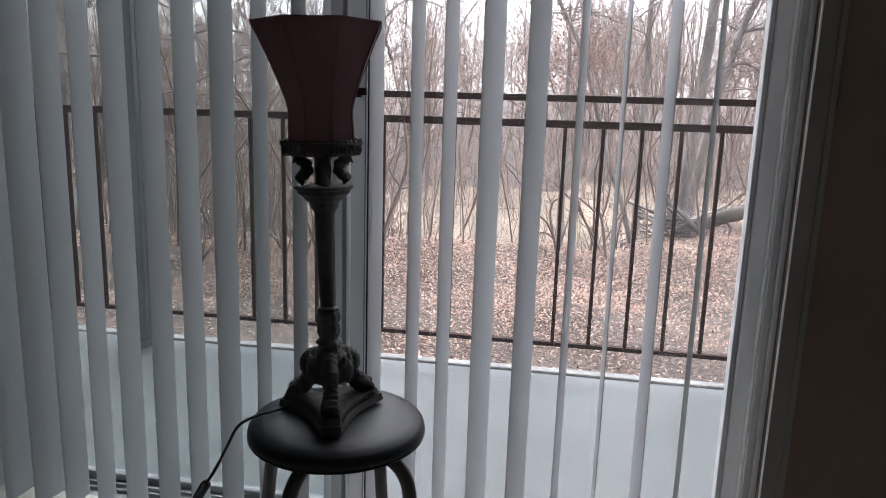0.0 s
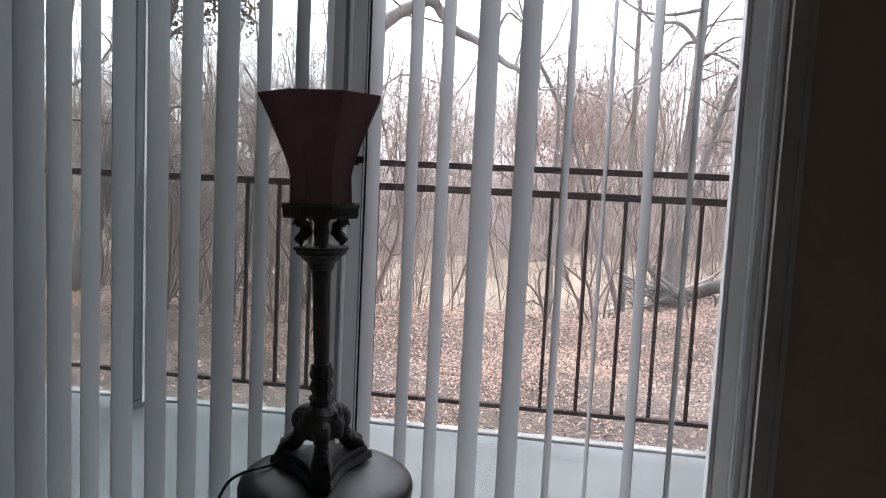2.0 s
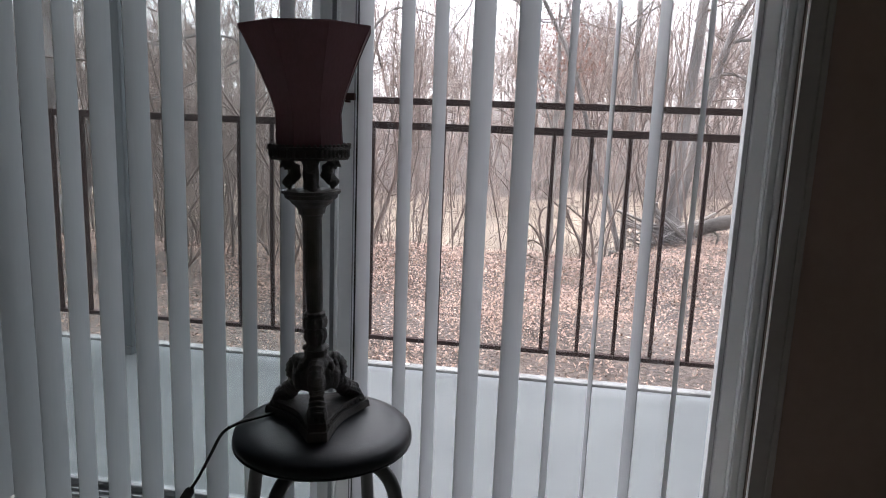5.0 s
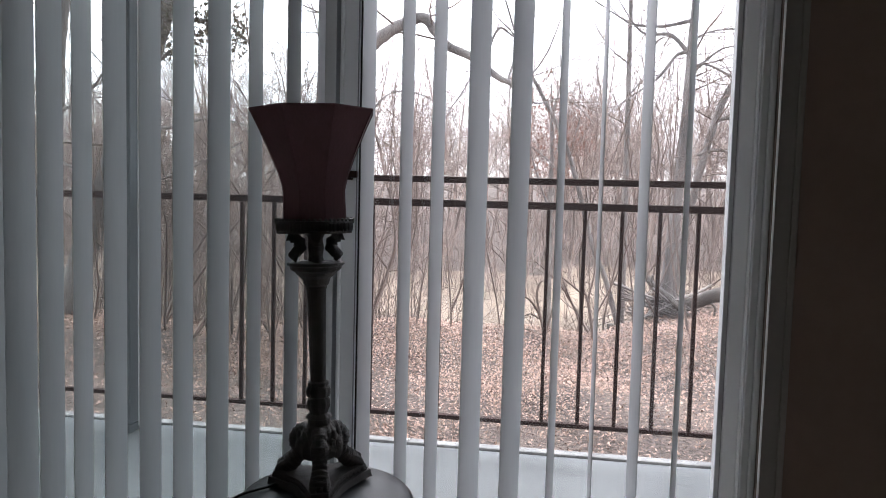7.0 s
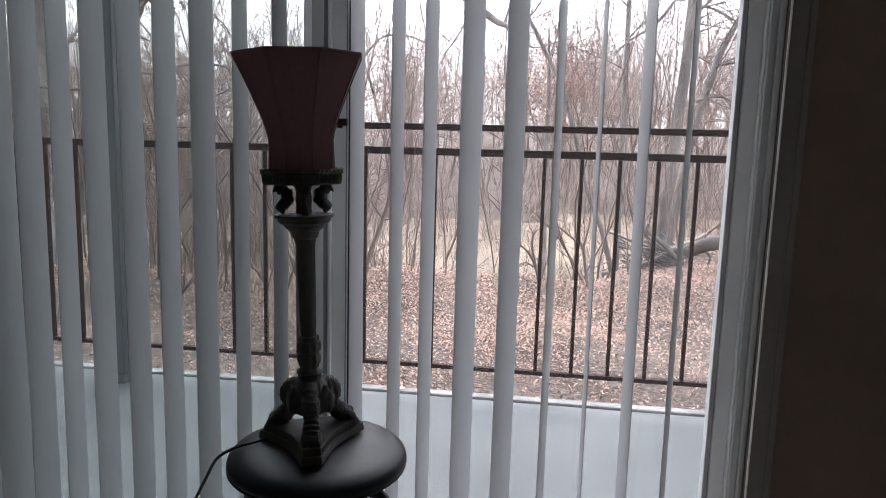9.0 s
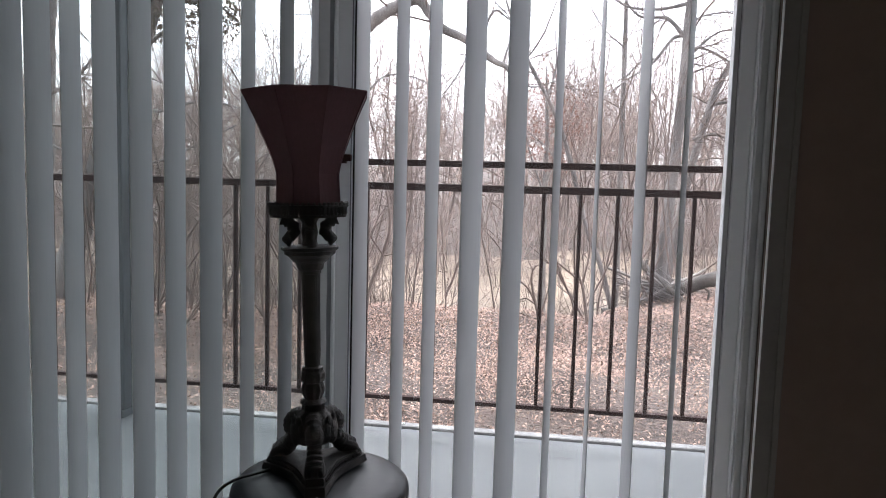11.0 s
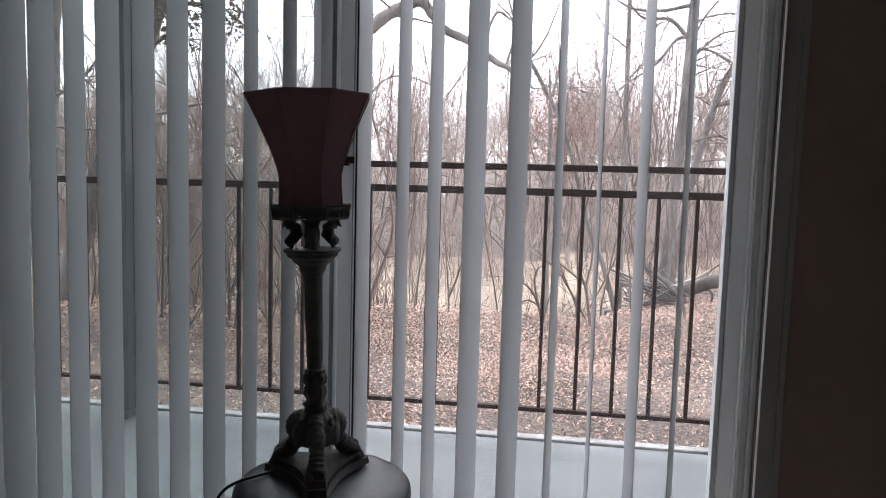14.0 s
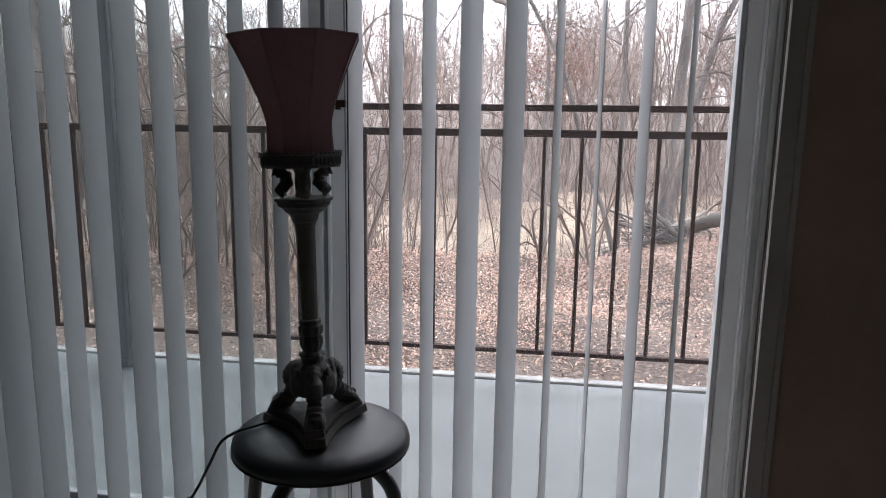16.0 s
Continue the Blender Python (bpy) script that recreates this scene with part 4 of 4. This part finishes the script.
    oak = tree("slender far oak still holding reddish brown leaves", b, at_base(b, [(0.75, 14, -3.2), (0.72, 14, -1.0), (0.7, 14, 1.0), (0.68, 14, 2.6), (0.62, 14, 3.9)]), [0.09, 0.08, 0.065, 0.045, 0.015],
         [(at_base(b, [(0.72, 14, 1.2), (1.1, 13.9, 2.2), (1.35, 13.9, 3.2)]), 0.035), (at_base(b, [(0.71, 14, 0.8), (0.3, 13.9, 1.9), (0.05, 13.9, 2.9)]), 0.03), (at_base(b, [(0.69, 14, 1.9), (0.95, 14.1, 2.9), (1.0, 14.1, 3.6)]), 0.025)], 19, 8)
    clump_leaves("leaves", at_base(b, [(0.62, 14, 3.6), (0.4, 14, 3.1), (0.9, 14, 3.3), (1.25, 14, 3.0), (0.7, 14, 2.6), (1.1, 14, 2.4), (0.2, 14, 2.5), (0.5, 14, 1.9), (0.95, 14, 1.6), (1.35, 14, 2.6)]), 1500, 0.26, 0.035, REDLEAF, oak, 27)
    b = (-5.8, 5.5)
    tree("grey tree at the far side of the patio", b, at_base(b, [(-5.82, 5.5, -1.2), (-5.8, 5.5, 0.0), (-5.73, 5.5, 1.31), (-5.66, 5.5, 2.91), (-5.55, 5.5, 3.6), (-5.4, 5.5, 5.2)]), [0.14, 0.12, 0.11, 0.1, 0.09, 0.05],
         [(at_base(b, [(-5.7, 5.5, 2.0), (-5.2, 5.4, 2.2), (-4.7, 5.3, 2.7)]), 0.03), (at_base(b, [(-5.7, 5.5, 1.4), (-5.2, 5.3, 1.3), (-4.6, 5.2, 1.6)]), 0.022)], 12, 8)


near_trees()


def fallen_log():
    log = thing("fallen_log", (2.0, 5.0, 0), "dark grey fallen log lying on the leafy bank", "log")
    curve = smooth_path([(1.3, 0.05, 0.3), (0.9, 0.0, 0.2), (0.51, 0, 0.075), (0.35, 0, 0.022), (0.156, 0, -0.06), (-0.1, 0.02, -0.13)], 5)
    part("trunk", tube(curve, [(0.082 - 0.016 * i / len(curve)) * (1 + 0.05 * math.sin(1.9 * i)) for i in range(len(curve))], 12), DARKBARK, log, "", True)
    part("broken_stick", tube(smooth_path([(0.02, -0.09, -0.02), (0.15, -0.1, 0.05), (0.3, -0.1, 0.125), (0.39, -0.09, 0.185)], 4), [0.022 - 0.0009 * k for k in range(13)], 8), PALEWOOD, log, "pale barkless broken stick", True)
    part("stub", tube(smooth_path([(0.4, -0.05, -0.02), (0.44, -0.08, -0.07), (0.42, -0.08, -0.2)], 4), 0.012, 8), DARKBARK, log, "", True)


fallen_log()


def leaning_log():
    log = thing("leaning_log", (2.0, 4.85, 0), "thin grey dead trunk leaning down over the brush", "log")
    curve = smooth_path([(-0.3, 0.25, 0.28), (-0.18, 0.1, 0.13), (0.0, 0, -0.02), (0.2, -0.05, -0.19), (0.33, -0.1, -0.26)], 5)
    part("stem", tube(curve, [0.036 - 0.008 * i / len(curve) for i in range(len(curve))], 10), DARKBARK, log, "", True)
    part("stub", tube(smooth_path([(-0.18, 0.1, 0.13), (-0.22, 0.08, 0.2), (-0.21, 0.06, 0.26)], 4), 0.014, 8), BARK, log, "", True)


leaning_log()


def old_log():
    log = thing("old_log", (1.6, 5.1, 0), "short dark rotten log half sunk in leaves", "log")
    z = float(land(np.array(1.6), np.array(5.1)))
    curve = smooth_path([(-0.24, 0, z + 0.02), (0.0, 0.02, z + 0.05), (0.3, 0.0, z + 0.1), (0.46, -0.02, z + 0.11)], 5)
    part("trunk", tube(curve, [0.05 + 0.012 * i / len(curve) for i in range(len(curve))], 10), DARKBARK, log, "", True)
    part("stub", tube(smooth_path([(-0.02, -0.04, z + 0.04), (0.05, -0.1, z + 0.03), (0.14, -0.16, z - 0.01)], 4), 0.024, 8), BARK, log, "", True)


old_log()


def brush_pile():
    rng = np.random.default_rng(31)
    segs = []
    for k in range(46):
        x, y = rng.normal(1.75, 0.3), rng.normal(5.15, 0.25)
        a = rng.normal(0.3, 0.7)
        ln = rng.uniform(0.3, 0.9)
        z = float(land(np.array(x), np.array(y))) + abs(rng.normal(0.05, 0.07))
        grow(rng, segs, (x - 0.5 * ln * math.cos(a), y - 0.3 * ln * math.sin(a), z), (math.cos(a), 0.4 * math.sin(a), rng.normal(0.05, 0.2)), ln, rng.uniform(0.005, 0.015), 1, 0.12, 2, 0, 4)
    # long sticks that slope down and meet at one end
    for k in range(26):
        a = np.array((rng.uniform(1.35, 1.95), rng.uniform(4.85, 5.2), rng.uniform(-0.02, 0.17)))
        b = np.array((rng.normal(2.1, 0.1), rng.uniform(4.75, 5.0), rng.normal(-0.17, 0.03)))
        grow(rng, segs, tuple(a), tuple(b - a), float(np.linalg.norm(b - a)), rng.uniform(0.008, 0.02), 1, 0.06, 1, 0, 4)
    tagged(new("brush_pile", bars_mesh("brush_pile", segs, BARK, 5)), "heap of grey broken sticks beside the fallen log", "brush pile", "", "stuff")


brush_pile()


def saplings():
    rng = np.random.default_rng(41)
    for x, y, lean, h in ((1.05, 3.4, -0.3, 1.4), (-1.9, 2.6, 0.3, 1.4), (-2.2, 3.0, -0.1, 1.8), (-1.5, 3.2, 0.1, 1.5), (-2.7, 2.4, 0.35, 1.2), (-1.75, 1.6, 0.4, 0.9), (-2.75, 3.0, 0.08, 1.7), (-2.4, 3.1, 0.02, 1.5), (-1.3, 2.2, -0.3, 0.9), (-1.05, 1.9, 0.3, 0.8)):
        segs = []
        for j in range(2):
            grow(rng, segs, (rng.normal(0, 0.03), rng.normal(0, 0.03), -0.03), (lean + rng.normal(0, 0.2), rng.normal(0, 0.2), 1), h * rng.uniform(0.6, 1), rng.uniform(0.007, 0.015), 2, 0.25, 5, 0, 6, 0.2)
        ob = new("sapling", bars_mesh("sapling", segs, TWIG, 4))
        ob.location = (x, y, float(land(np.array(x), np.array(y))))
        tagged(ob, "thin bare brown sapling growing out of the leaves", "sapling", "saplings on the bank")
    # bent ones in the open middle of the bank: each stem as (sideways, up) from its foot, and its thickness
    for x, label, stems in ((-0.78, "pale forked sapling bending over the bank", ((((0, -0.05), (0.02, 0.16), (0.13, 0.47), (0.2, 0.75), (0.14, 1.1)), 0.02), (((0.14, 0.47), (0.0, 0.7), (-0.08, 0.95)), 0.01), (((0.13, -0.05), (0.14, 0.2), (0.12, 0.5)), 0.005), (((0.2, -0.05), (0.2, 0.25), (0.23, 0.45)), 0.005))),
                            (-0.4, "small forked pale sapling in the leaves", ((((0, -0.1), (0.02, 0.15), (0.06, 0.42), (0.1, 0.6)), 0.008), (((0.03, 0.15), (-0.06, 0.38)), 0.005), (((0.06, 0.42), (-0.02, 0.55)), 0.005), (((0.06, 0.0), (0.12, 0.3)), 0.005))),
                            (-0.1, "two thin brown stems crossing above the leaves", ((((0, -0.28), (0.0, 0.05), (-0.03, 0.45), (-0.06, 0.8)), 0.009), (((-0.01, 0.12), (0.05, 0.27), (0.12, 0.5), (0.16, 0.8)), 0.011))),
                            (0.68, "dark crooked sapling with arching branches", ((((0, -0.1), (-0.03, 0.08), (-0.09, 0.22), (-0.17, 0.3), (-0.3, 0.36)), 0.014), (((-0.03, 0.08), (-0.08, 0.3), (-0.06, 0.42), (0.02, 0.46)), 0.011), (((-0.05, 0.12), (-0.13, 0.16), (-0.22, 0.11)), 0.008), (((0.0, 0.0), (0.06, 0.25), (0.1, 0.42)), 0.008), (((0.02, -0.08), (-0.12, 0.02), (-0.24, 0.04)), 0.006))),
                            (0.95, "dark broken stem leaning down to the leaves", ((((0.12, -0.05), (0.05, 0.33), (-0.02, 0.39), (-0.16, 0.5)), 0.014), (((0.06, 0.33), (0.1, 0.6), (0.06, 1.0)), 0.008)))):
        root = thing("sapling", (x, 3.0, float(land(np.array(x), np.array(3.0)))), label, "sapling", "saplings on the bank")
        segs = []
        for path, r in stems:
            curve = smooth_path([(p, 0.03 * math.sin(7 * q + x), q) for p, q in path], 5)
            part("stem", tube(curve, [r * (1 - 0.6 * i / len(curve)) for i in range(len(curve))], 7), TWIG, root, "", True)
            for k in range(4):
                i = int(rng.integers(len(curve) // 3, len(curve) - 1))
                d = np.array(curve[i + 1] - curve[i])
                grow(rng, segs, tuple(curve[i]), d / np.linalg.norm(d) + rng.normal(0, 0.6, 3), rng.uniform(0.12, 0.35), 0.35 * r, 1, 0.3, 3, 0, 4)
        twigs = new("twigs", bars_mesh("twigs", segs, TWIG, 4))
        twigs.parent = root


saplings()
